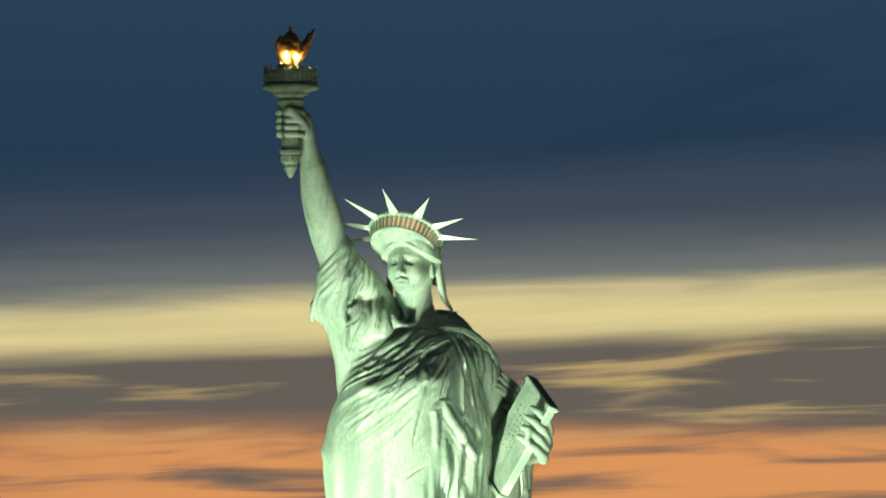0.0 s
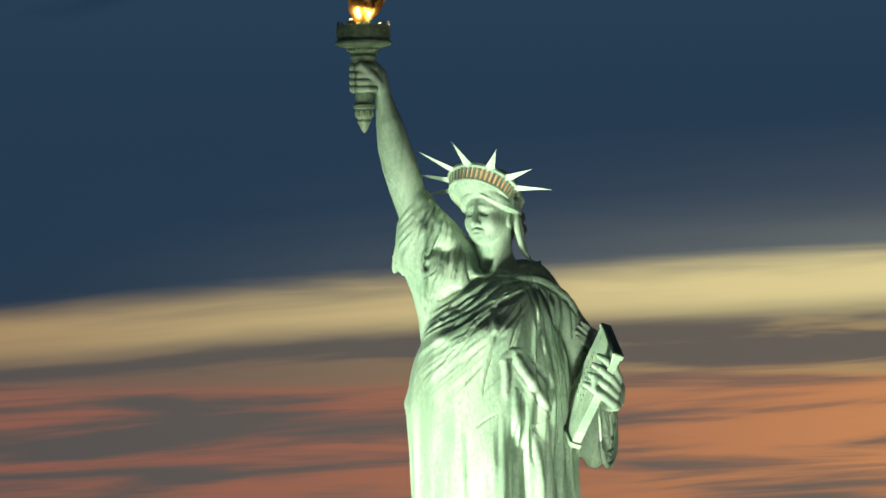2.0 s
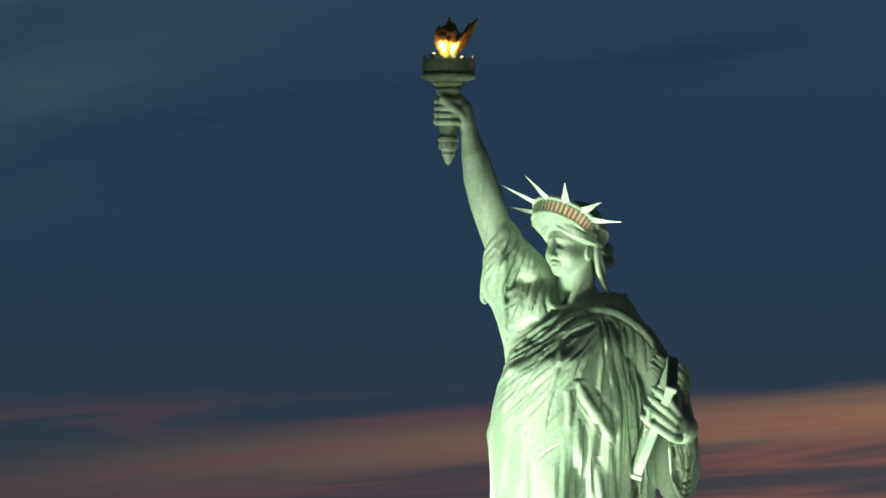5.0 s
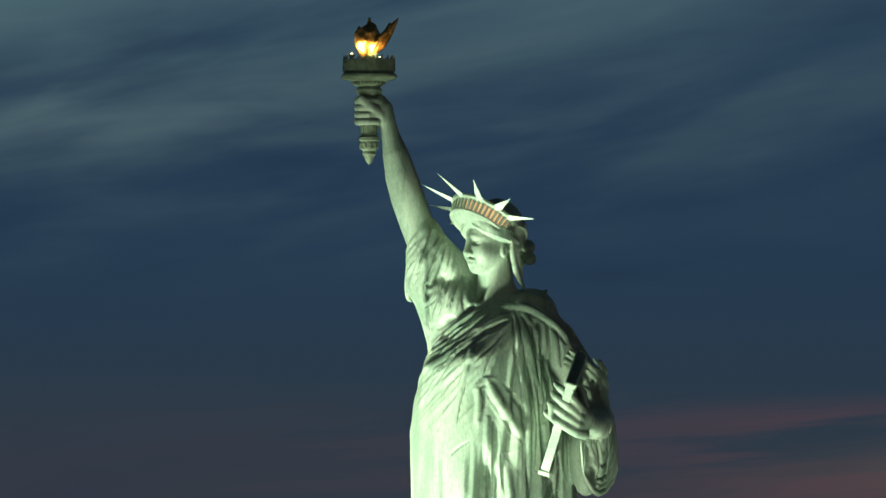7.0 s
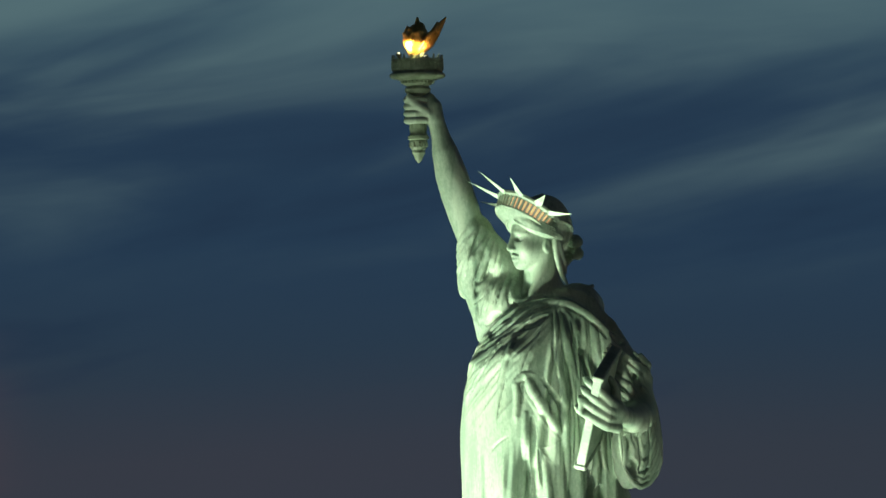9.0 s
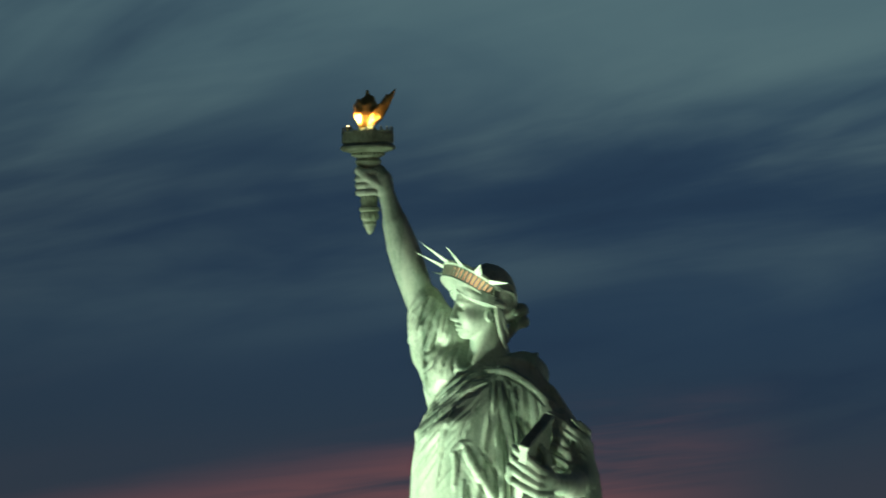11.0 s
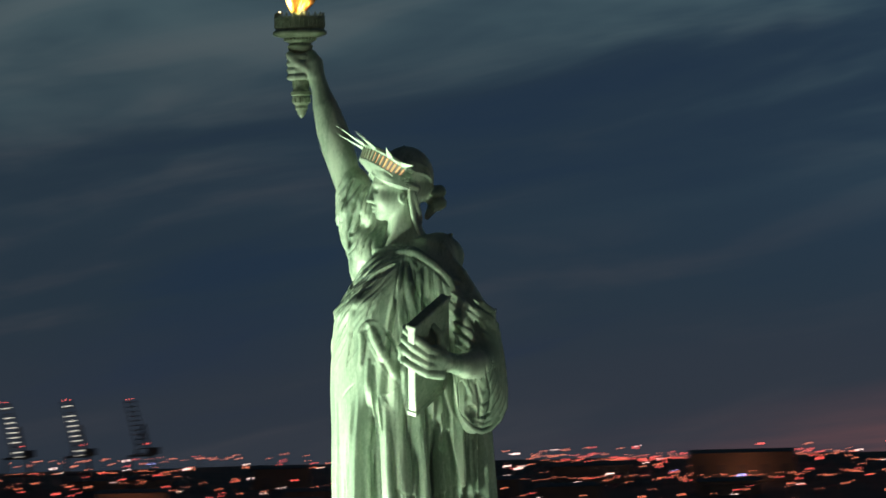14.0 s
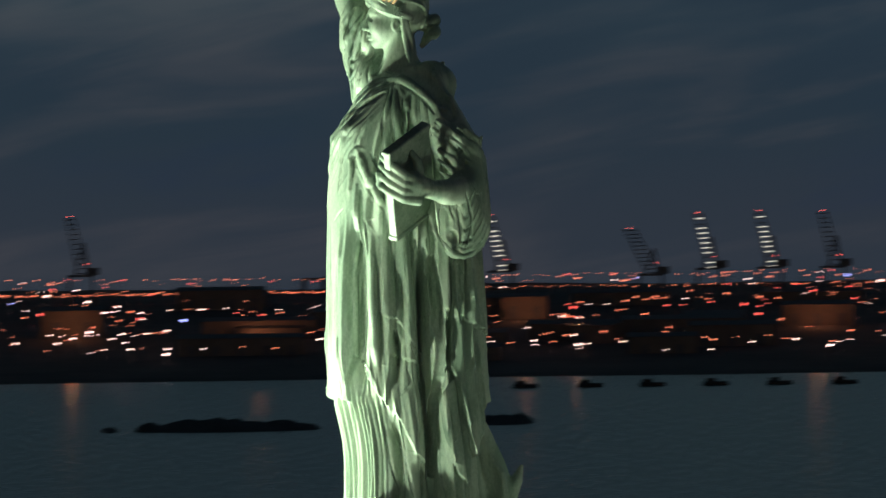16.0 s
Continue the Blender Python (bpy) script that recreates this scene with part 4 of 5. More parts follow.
    ridge(HER_LEFT, 0.08, (2.31, 4.34), (3.38, 5.08), (4.62, 5.98))
    groove(HER_LEFT, 0.16, (3.96, 3.1), (4.07, 1.87))
    ridge(HER_LEFT, 0.1, (2.33, -0.08), (3.6, -0.86), (5.12, -1.64))
    ridge(HER_LEFT, 0.08, (2.55, 0.07), (4.56, 1.87), (4.93, 2.62))
    groove(HER_LEFT, 0.14, (-0.2, -0.35), (0.23, -2.18), (0.52, -3.38))
    groove(HER_LEFT, 0.12, (-1.69, 2.11), (-1.12, -0.95), (-0.39, -3.09))
    ridge(HER_LEFT, 0.1, (-4.06, 6.72), (-2.7, 6.09), (-1.52, 3.02))


def build_statue():
    draw_folds()
    F = Field((-8.6, -6.9, -5.3), (11.2, 8.2, 41.4), 0.07)
    F.trunk([(-5.1, 0.35, 0.6, 5.3, 5.0), (0, 0.3, 0.45, 4.9, 4.8), (5, 0.1, -0.05, 5.0, 5.15), (10, 0, -0.15, 5.1, 5.2), (14, -0.1, -0.2, 5.2, 5.15), (18, -0.1, -0.3, 5.45, 5.0), (20.5, -0.05, -0.25, 5.15, 4.8), (22.5, 0.2, -0.25, 4.5, 4.6), (24.2, 0.45, -0.1, 4.2, 3.6), (25.4, 0.55, 0.1, 3.6, 2.95), (26.2, 0.6, 0.3, 2.9, 2.3), (27.2, 0.6, 0.45, 1.4, 1.2)], 0.3, 2.1, fold_swell)
    # the raised heel and the train of the dress at the back
    F.tube([(2.5, 5.4, -4.6, 1.2), (3.4, 6.2, -3.4, 0.8), (3.6, 6.9, -2.2, 0.45), (3.5, 7.3, -1.2, 0.15)], 0.3)
    F.tube([(2.8, 4.6, 1.6, 0.5), (3.2, 5.4, -1.0, 0.8), (3.1, 5.9, -3.0, 1.0)], 0.3)
    for i in range(5):
        F.tube([(2.6 + 0.4 * i, 4.9, 1.2 - 0.5 * i, 0.1), (3.4 + 0.25 * i, 6.0 - 0.1 * i, -1.6, 0.2), (3.7 + 0.1 * i, 6.7 - 0.2 * i, -3.4, 0.22)], 0.12)
    build_left_arm(F)
    build_right_arm(F)
    carve_drapery(F)
    build_head(F)
    v, f = F.surface()
    ob = new("statue", mesh_from("statue", v, f, VERDIGRIS))
    ob.location = (0, 0, BASE)
    return tagged(ob, "pale green verdigris copper statue of a robed figure", "statue")


statue = build_statue()


# ---- building helpers ----
def lathe(bm, rows, sides=32, origin=(0, 0, 0), turn=0.0):
    """A turned form; rows of radius and height."""
    rings = []
    for r, z in rows:
        rings.append([bm.verts.new((origin[0] + r * math.cos(2 * math.pi * i / sides + turn), origin[1] + r * math.sin(2 * math.pi * i / sides + turn), origin[2] + z)) for i in range(sides)])
    for a, b in zip(rings[:-1], rings[1:]):
        for i in range(sides):
            bm.faces.new((a[i], a[(i + 1) % sides], b[(i + 1) % sides], b[i]))
    bm.faces.new(rings[0][::-1])
    bm.faces.new(rings[-1])


def box(bm, m, sx, sy, sz, bevel=0.0):
    """A box of full size sx, sy, sz at the pose m."""
    r = bmesh.ops.create_cube(bm, size=1.0, matrix=m @ Matrix.Diagonal((sx, sy, sz, 1)))
    if bevel:
        edges = list({e for v in r["verts"] for e in v.link_edges})
        bmesh.ops.bevel(bm, geom=edges, offset=bevel, segments=1, affect="EDGES")


def beam(bm, p, q, w):
    """A square bar from p to q."""
    p, q = Vector(p), Vector(q)
    d = q - p
    m = Matrix.Translation((p + q) / 2) @ d.to_track_quat("Z", "Y").to_matrix().to_4x4()
    bmesh.ops.create_cube(bm, size=1.0, matrix=m @ Matrix.Diagonal((w, w, d.length, 1)))


def part(name, bm, mat, parent=None, label="", smooth=False):
    me = bpy.data.meshes.new(name)
    bmesh.ops.recalc_face_normals(bm, faces=bm.faces)
    bm.to_mesh(me)
    bm.free()
    if smooth:
        me.shade_smooth()
    me.materials.append(mat)
    ob = new(name, me)
    ob.parent = parent
    return tagged(ob, label)


# ---- torch ----
def build_torch():
    torch = new("torch")
    torch.location = TORCH
    bm = bmesh.new()
    lathe(bm, [(0.05, 36.05), (0.22, 36.25), (0.36, 36.6), (0.46, 36.75), (0.44, 36.95), (0.56, 37.1), (0.62, 37.5), (0.6, 37.62), (0.72, 37.7), (0.72, 37.9), (0.6, 37.98), (0.56, 38.2), (0.6, 40.3), (0.66, 40.75)], 28)
    handle = part("handle", bm, OLD_BRONZE, torch, "fluted handle with a turned finial")
    for i in range(12):
        a = 2 * math.pi * i / 12
        bm = bmesh.new()
        beam(bm, (0.57 * math.cos(a), 0.57 * math.sin(a), 38.25), (0.62 * math.cos(a), 0.62 * math.sin(a), 40.6), 0.07)
        part("flute", bm, OLD_BRONZE, handle)
    for i in range(10):
        a = 2 * math.pi * i / 10
        bm = bmesh.new()
        box(bm, pose(0.58 * math.cos(a), 0.58 * math.sin(a), 37.3, 0, 0, math.degrees(a)), 0.14, 0.18, 0.36, 0.04)
        part("boss", bm, OLD_BRONZE, handle)
    bm = bmesh.new()
    lathe(bm, [(0.64, 40.7), (0.82, 40.85), (0.9, 41.1), (0.86, 41.2), (0.78, 41.24), (0.78, 41.34), (0.92, 41.4), (1.02, 41.5), (1.05, 41.68), (1.2, 41.72), (1.78, 41.88), (1.9, 41.98), (1.9, 42.12), (1.82, 42.2), (1.7, 42.26), (1.7, 42.34)], 48)
    gallery = part("gallery", bm, OLD_BRONZE, torch, "round bronze balcony with a moulded underside", False)
    for i in range(24):
        a = 2 * math.pi * i / 24
        bm = bmesh.new()
        box(bm, pose(1.06 * math.cos(a), 1.06 * math.sin(a), 41.6, 0, 0, math.degrees(a)), 0.2, 0.12, 0.17, 0.02)
        part("dentil", bm, OLD_BRONZE, gallery)
    bm = bmesh.new()
    sides = 48
    for r0, r1, z0, z1 in ((1.66, 1.74, 42.34, 43.06), (1.62, 1.8, 43.06, 43.16)):
        q = []
        for r, z in ((r0, z0), (r1, z0), (r1, z1), (r0, z1)):
            q.append([bm.verts.new((r * math.cos(2 * math.pi * i / sides), r * math.sin(2 * math.pi * i / sides), z)) for i in range(sides)])
        for k in range(4):
            a, b = q[k], q[(k + 1) % 4]
            for i in range(sides):
                bm.faces.new((a[i], a[(i + 1) % sides], b[(i + 1) % sides], b[i]))
    for i in range(32):
        a = 2 * math.pi * i / 32
        box(bm, pose(1.76 * math.cos(a), 1.76 * math.sin(a), 42.7, 0, 0, math.degrees(a)), 0.07, 0.12, 0.62, 0.02)
        for z in (42.52, 42.86):
            b = a + math.pi / 32
            box(bm, pose(1.75 * math.cos(b), 1.75 * math.sin(b), z, 45, 0, math.degrees(b)), 0.06, 0.13, 0.13)
    parapet = part("parapet", bm, OLD_BRONZE, torch, "pierced ornamental bronze parapet")
    for i in range(20):
        a = 2 * math.pi * i / 20
        bm = bmesh.new()
        box(bm, pose(1.72 * math.cos(a), 1.72 * math.sin(a), 43.26, 0, 0, math.degrees(a)), 0.1, 0.2, 0.2, 0.05)
        box(bm, pose(1.72 * math.cos(a), 1.72 * math.sin(a), 43.4, 45, 0, math.degrees(a)), 0.07, 0.09, 0.09)
        part("crest", bm, OLD_BRONZE, parapet)
    bm = bmesh.new()
    lathe(bm, [(0.75, 42.34), (0.6, 42.5), (0.52, 43.0), (0.5, 43.5), (0.56, 43.62)], 24)
    part("flame_stem", bm, OLD_BRONZE, torch, smooth=True)
    F = Field((-1.8, -1.8, 43.2), (2.2, 2.6, 46.6), 0.06)
    F.tube([(0, 0, 43.5, 0.42), (-0.05, -0.05, 43.9, 0.66), (-0.1, -0.05, 44.4, 0.86), (-0.05, 0.05, 44.9, 0.72), (0.0, 0.2, 45.3, 0.45)], 0.15)
    for x, y, z, r in ((-0.05, 0.1, 46.0, 0.1), (-0.62, -0.3, 45.45, 0.08), (-0.35, 0.45, 45.7, 0.08), (0.3, -0.35, 45.35, 0.08), (-0.75, 0.2, 45.1, 0.08)):
        F.tube([(x * 0.5, y * 0.5, 44.3, 0.42), (x * 1.1, y * 1.1, 44.9, 0.3), (x, y, z, r)], 0.12)
    F.tube([(0.2, 0.15, 43.9, 0.4), (0.6, 0.5, 44.3, 0.42), (0.85, 0.85, 44.9, 0.36), (1.1, 1.2, 45.5, 0.22), (1.34, 1.52, 46.05, 0.06)], 0.14, flat=((0.7, -0.7, 0.1), 1.6))
    F.tube([(0.5, 0.2, 44.4, 0.25), (0.95, 0.65, 45.0, 0.2), (1.0, 1.0, 45.7, 0.06)], 0.1)
    for i in range(9):
        a = 2.4 * i
        F.tube([(0.5 * math.cos(a), 0.5 * math.sin(a), 43.7, 0.08), (0.85 * math.cos(a + 0.4), 0.85 * math.sin(a + 0.4), 44.4, 0.13), (0.6 * math.cos(a + 0.9), 0.6 * math.sin(a + 0.9) + 0.1, 45.1, 0.05)], 0.08)
    v, f = F.surface()
    flame = new("flame", mesh_from("flame", v, f, GOLD))
    flame.parent = torch
    tagged(flame, "gilded flame with swept tongues, lit from below")
    for x, y, z in ((-0.35, -1.35, 43.75), (1.3, -0.35, 43.5)):
        bm = bmesh.new()
        lathe(bm, [(0.12, 42.34), (0.12, z - 0.42), (0.2, z - 0.36), (0.22, z - 0.22)], 12, (x, y, 0))
        lamp = part("lamp_post", bm, OLD_BRONZE, torch)
        bm = bmesh.new()
        bmesh.ops.create_icosphere(bm, subdivisions=2, radius=0.11, matrix=Matrix.Translation((x, y, z - 0.26)))
        part("lens", bm, LENS, lamp, "glowing warm lamp lens")
    return tagged(torch, "bronze torch with balcony and gilded flame held aloft", "torch")


build_torch()


# ---- crown ----
def build_crown():
    crown = new("crown")
    crown.matrix_world = Matrix.Translation((-0.14, -0.81, BASE + 32.42)) @ Euler((radians(-35), 0, radians(-12)), "XYZ").to_matrix().to_4x4()
    # own axes: -y forward, z along the crown's tilted axis
    def ring(bm, rows, a0, a1, n):
        q = [[bm.verts.new((r * math.sin(radians(a0 + (a1 - a0) * i / n)), -r * math.cos(radians(a0 + (a1 - a0) * i / n)), z)) for i in range(n + 1)] for r, z in rows]
        for k in range(len(q)):
            a, b = q[k], q[(k + 1) % len(q)]
            for i in range(n):
                bm.faces.new((a[i], a[i + 1], b[i + 1], b[i]))
        for i in (0, n):
            bm.faces.new([s[i] for s in q])
    bm = bmesh.new()
    ring(bm, [(2.1, -0.16), (2.36, -0.16), (2.52, -0.06), (2.54, 0.1), (2.42, 0.16), (2.1, 0.16)], -118, 118, 60)
    part("upper_band", bm, VERDIGRIS, crown, "moulded upper rim")
    bm = bmesh.new()
    ring(bm, [(1.95, -1.04), (2.14, -1.04), (2.2, -0.96), (2.16, -0.86), (1.95, -0.86)], -118, 118, 60)
    part("lower_band", bm, VERDIGRIS, crown, "plain lower rim")
    bm = bmesh.new()
    ring(bm, [(1.9, -0.9), (2.02, -0.9), (2.2, -0.14), (1.9, -0.14)], -116, 116, 60)
    wall = part("window_wall", bm, OLD_BRONZE, crown)
    n = 25
    for i in range(n + 1):
        a = radians(-108 + 216 * i / n)
        bm = bmesh.new()
        beam(bm, (2.1 * math.sin(a), -2.1 * math.cos(a), -0.9), (2.32 * math.sin(a), -2.32 * math.cos(a), -0.12), 0.17)
        part("mullion", bm, VERDIGRIS, crown)
    for i in range(n):
        a0, a1 = (radians(-108 + 216 * (i + u) / n) for u in (0.2, 0.8))
        bm = bmesh.new()
        v = [bm.verts.new((r * math.sin(a), -r * math.cos(a), z)) for r, z, a in ((2.06, -0.84, a0), (2.06, -0.84, a1), (2.235, -0.2, a1), (2.235, -0.2, a0), (2.03, -0.84, a0), (2.03, -0.84, a1), (2.205, -0.2, a1), (2.205, -0.2, a0))]
        for f in ((0, 1, 2, 3), (7, 6, 5, 4), (0, 4, 5, 1), (1, 5, 6, 2), (2, 6, 7, 3), (3, 7, 4, 0)):
            bm.faces.new([v[k] for k in f])
        part("pane", bm, AMBER, crown, "amber lit crown window")
    for a in (-97, -70, -37, 0, 37, 70, 97):
        s, c = math.sin(radians(a)), math.cos(radians(a))
        out, side = Vector((s, -c, 0)), Vector((c, s, 0))
        bm = bmesh.new()
        tip = bm.verts.new(out * 5.0)
        q = [bm.verts.new(out * 2.3 + side * u + Vector((0, 0, z))) for u, z in ((0.34, 0.0), (0, 0.16), (-0.34, 0.0), (0, -0.16))]
        for i in range(4):
            bm.faces.new((q[i], q[(i + 1) % 4], tip))
        bm.faces.new(q)
        part("ray", bm, PALE, crown, "tapering pale green ray")
    return tagged(crown, "spiked verdigris crown with amber lit windows", "crown")


PALE = material("pale_verdigris", (0.42, 0.56, 0.44), 0.55, 0.0, (0.54, 0.66, 0.54), 1.0, 0.01)
build_crown()


# ---- tablet ----
def build_tablet():
    along, across = Vector((0.511, -0.209, 0.834)).normalized(), Vector((-0.456, 0.774, 0.436))
    face = along.cross(across).normalized()
    across = face.cross(along)
    m = Matrix((across, along, face)).transposed().to_4x4()
    m.translation = Vector((7.5, -1.75, BASE + 18.95))
    tablet = new("tablet")
    tablet.matrix_world = m
    bm = bmesh.new()
    box(bm, pose(0, 0, 0), 4.5, 7.3, 0.62, 0.06)
    part("slab", bm, VERDIGRIS, tablet)
    for y in (3.45, -3.45):
        bm = bmesh.new()
        box(bm, pose(0, y, 0), 4.7, 0.4, 0.82, 0.08)
        part("end_moulding", bm, VERDIGRIS, tablet)
    rnd = random.Random(2)
    for row in range(4):  # raised worn lettering, too worn to read
        x = 1.2 - 0.55 * row
        y = -1.2
        while y < 1.8 - 0.5 * (row % 2):
            w = rnd.uniform(0.16, 0.34)
            bm = bmesh.new()
            box(bm, pose(x, y + w / 2, 0.32), 0.3, w, 0.06, 0.01)
            part("raised_bar", bm, VERDIGRIS, tablet)
            y += w + 0.14
    return tagged(tablet, "thick verdigris tablet held against the forearm", "tablet")


build_tablet()


# ---- pedestal and island under the statue ----
def build_pedestal():
    ped = new("pedestal")
    top = BASE - 5.05
    q = radians(45)
    tiers = [("footing", 15.5, 14.5, 12.2, 16.5), ("shaft", 12.6, 11.0, 16.5, 33.5), ("loggia", 11.2, 11.0, 33.5, 37.2), ("cornice", 12.6, 12.9, 37.2, 38.4), ("parapet", 11.9, 11.6, 38.4, 40.0), ("plinth", 9.6, 9.2, 40.0, top)]
    for name, r0, r1, z0, z1 in tiers:
        bm = bmesh.new()
        lathe(bm, [(r0, z0), (r1, z1)], 4, turn=q)
        p = part(name, bm, GRANITE, ped)
    for side in range(4):
        for i in range(4):
            bm = bmesh.new()
            u = -4.5 + 3 * i
            c = Matrix.Rotation(radians(90 * side), 4, "Z") @ Vector((u, -8.0, 35.3))
            box(bm, Matrix.Translation(c) @ pose(0, 0, 0, 0, 0, 90 * side), 0.8, 0.8, 3.6, 0.06)
            part("pillar", bm, GRANITE, ped)
    return tagged(ped, "stepped granite pedestal with square pillars", "pedestal")


build_pedestal()
bm = bmesh.new()
star = []
for i in range(22):
    a, r = 2 * math.pi * i / 22, 72 if i % 2 else 58
    star.append((r * math.cos(a), r * math.sin(a)))
lo = [bm.verts.new((x, y, 2.4)) for x, y in star]
hi = [bm.verts.new((x * 0.97, y * 0.97, 12.2)) for x, y in star]
for i in range(22):
    bm.faces.new((lo[i], lo[(i + 1) % 22], hi[(i + 1) % 22], hi[i]))
bm.faces.new(hi)
bm.faces.new(lo[::-1])
tagged(part("fort_base", bm, GRANITE), "star-shaped granite fort under the pedestal", "fort", kind="structure")
bm = bmesh.new()
lathe(bm, [(118, -1.0), (112, 1.6), (106, 2.42), (20, 2.45)], 40)
tagged(part("ground", bm, GRASS), "low grassy island", "ground", kind="structure")


def build_floodlight(x, y):
    lamp = new("floodlight")
    lamp.location = (x, y, 12.2)
    bm = bmesh.new()
    box(bm, pose(0, 0, 0.3), 1.6, 1.6, 0.6, 0.08)
    beam(bm, (0, 0, 0.5), (0, 0, 1.6), 0.25)
    part("base", bm, STEEL, lamp)
    d = Vector((-x, -y, 47)).normalized()
    q = d.to_track_quat("Z", "Y").to_matrix().to_4x4()
    m = Matrix.Translation(Vector((0, 0, 1.6)) - d * 0.55) @ q
    bm = bmesh.new()
    lathe(bm, [(0.3, -0.5), (0.6, 0.0), (0.7, 0.3)], 16)
    bm.transform(m)
    part("housing", bm, STEEL, lamp)
    bm = bmesh.new()
    lathe(bm, [(0.6, 0.305), (0.6, 0.32)], 16)
    bm.transform(m)
    part("lens", bm, FLOOD_LENS, lamp, "bright floodlight lens")
    return tagged(lamp, "dark steel floodlight aimed up at the statue", "floodlight", "floodlights round the pedestal")


for fx, fy, power in FLOODS:
    build_floodlight(fx, fy)


# ---- harbour and far shore ----
EYE = Vector((427.8, -123.0, 0.0))  # camera's place at the flight's end; far things are placed to its view


def far(az, r, z=0.0):
    """A place by its bearing in degrees and distance from the flight's end."""
    return Vector((EYE.x + r * math.sin(radians(az)), EYE.y + r * math.cos(radians(az)), z))


# land tilted up so shore and lights reach the horizon in the camera's view
def slope(r):
    return 2.0 + 52.0 * max(0.0, min(1.0, (r - 3650.0) / 850.0)) ** 0.9


bm = bmesh.new()
rim = [bm.verts.new((EYE.x + 6500 * math.cos(a), EYE.y + 6500 * math.sin(a), 0)) for a in (2 * math.pi * i / 64 for i in range(64))]
bm.faces.new(rim)
tagged(part("water", bm, WATER), "dark blue-green harbour water at dusk", "water", kind="structure")

rnd = random.Random(21)
bm = bmesh.new()
cols = []
for i in range(241):
    az = -130 + 94 * i / 240
    ebb = min(1.0, (240 - i) / 25)
    wob = 40 * noise.noise((az * 0.4, 1.0, 0)) + 14 * noise.noise((az * 2.5, 5.0, 0))
    col = []
    for r in (3560, 3600, 3800, 4050, 4300, 4480, 4560, 4640):
        z = slope(r) + (2.0 * noise.noise((az * 1.5, r * 0.01, 2)) if r > 3700 else 0)
        z = -2.0 if r == 3560 else z
        if r >= 4480:
            z = 50.5 * (0.3 + 0.7 * ebb) + 2.5 * noise.noise((az * 0.5, 7.0, 0)) + 1.2 * noise.noise((az * 3.0, 3.0, r))
        if r == 4640:
            z = -5
        col.append(bm.verts.new(far(az, r + wob * (r < 3700), z)))
    cols.append(col)
for a, b in zip(cols[:-1], cols[1:]):
    for k in range(len(a) - 1):
        bm.faces.new((a[k], a[k + 1], b[k + 1], b[k]))
tagged(part("far_shore", bm, LAND), "dark industrial shore rising to a low ridge", "shore", kind="structure")


def islet(az0, az1, r, high):
    """A low rocky islet, longer than deep."""
    n = 34
    bm = bmesh.new()
    rows = []
    for i in range(n + 1):
        u = i / n
        az = az0 + (az1 - az0) * u
        h = high * (math.sin(math.pi * u) ** 0.35) * (0.7 + 0.5 * noise.noise((az * 8, 2.0, r * 0.01)))
        w = 26 * math.sin(math.pi * u) ** 0.5 + 1
        rows.append([bm.verts.new(far(az, r + d * w, z)) for d, z in ((-1.3, -0.5), (-0.8, 0.5 * h), (-0.2, h + 0.8 * rnd.random()), (0.5, 0.8 * h + 0.6 * rnd.random()), (1.3, -0.5))])
    for a, b in zip(rows[:-1], rows[1:]):
        for k in range(4):
            bm.faces.new((a[k], a[k + 1], b[k + 1], b[k]))
    bm.faces.new(rows[0])
    bm.faces.new(rows[-1][::-1])
    return tagged(part("breakwater", bm, ROCK), "low dark rocky breakwater in the harbour", "breakwater", "breakwaters in the harbour")


islet(-76.45, -74.75, 2430, 5.5)
islet(-73.35, -72.8, 2480, 5.0)
islet(-76.75, -76.6, 2440, 2.0)


def build_barge(az, r):
    barge = new("barge")
    barge.matrix_world = Matrix.Translation(far(az, r)) @ pose(0, 0, 0, 0, 0, -az + rnd.uniform(-6, 6))
    bm = bmesh.new()
    box(bm, pose(0, 0, 0.9), 13, 8, 2.4, 0.5)
    part("hull", bm, ROCK, barge)
    bm = bmesh.new()
    box(bm, pose(-2.5, 0, 2.9), 5, 5, 1.8, 0.2)
    part("deckhouse", bm, ROCK, barge)
    return tagged(barge, "small dark moored barge on the water", "barge", "moored barges")


for x in (925, 1040, 1150, 1262, 1375, 1490, 1600):
    build_barge(-73.6 + (x - 784) * 0.00515, 3230)


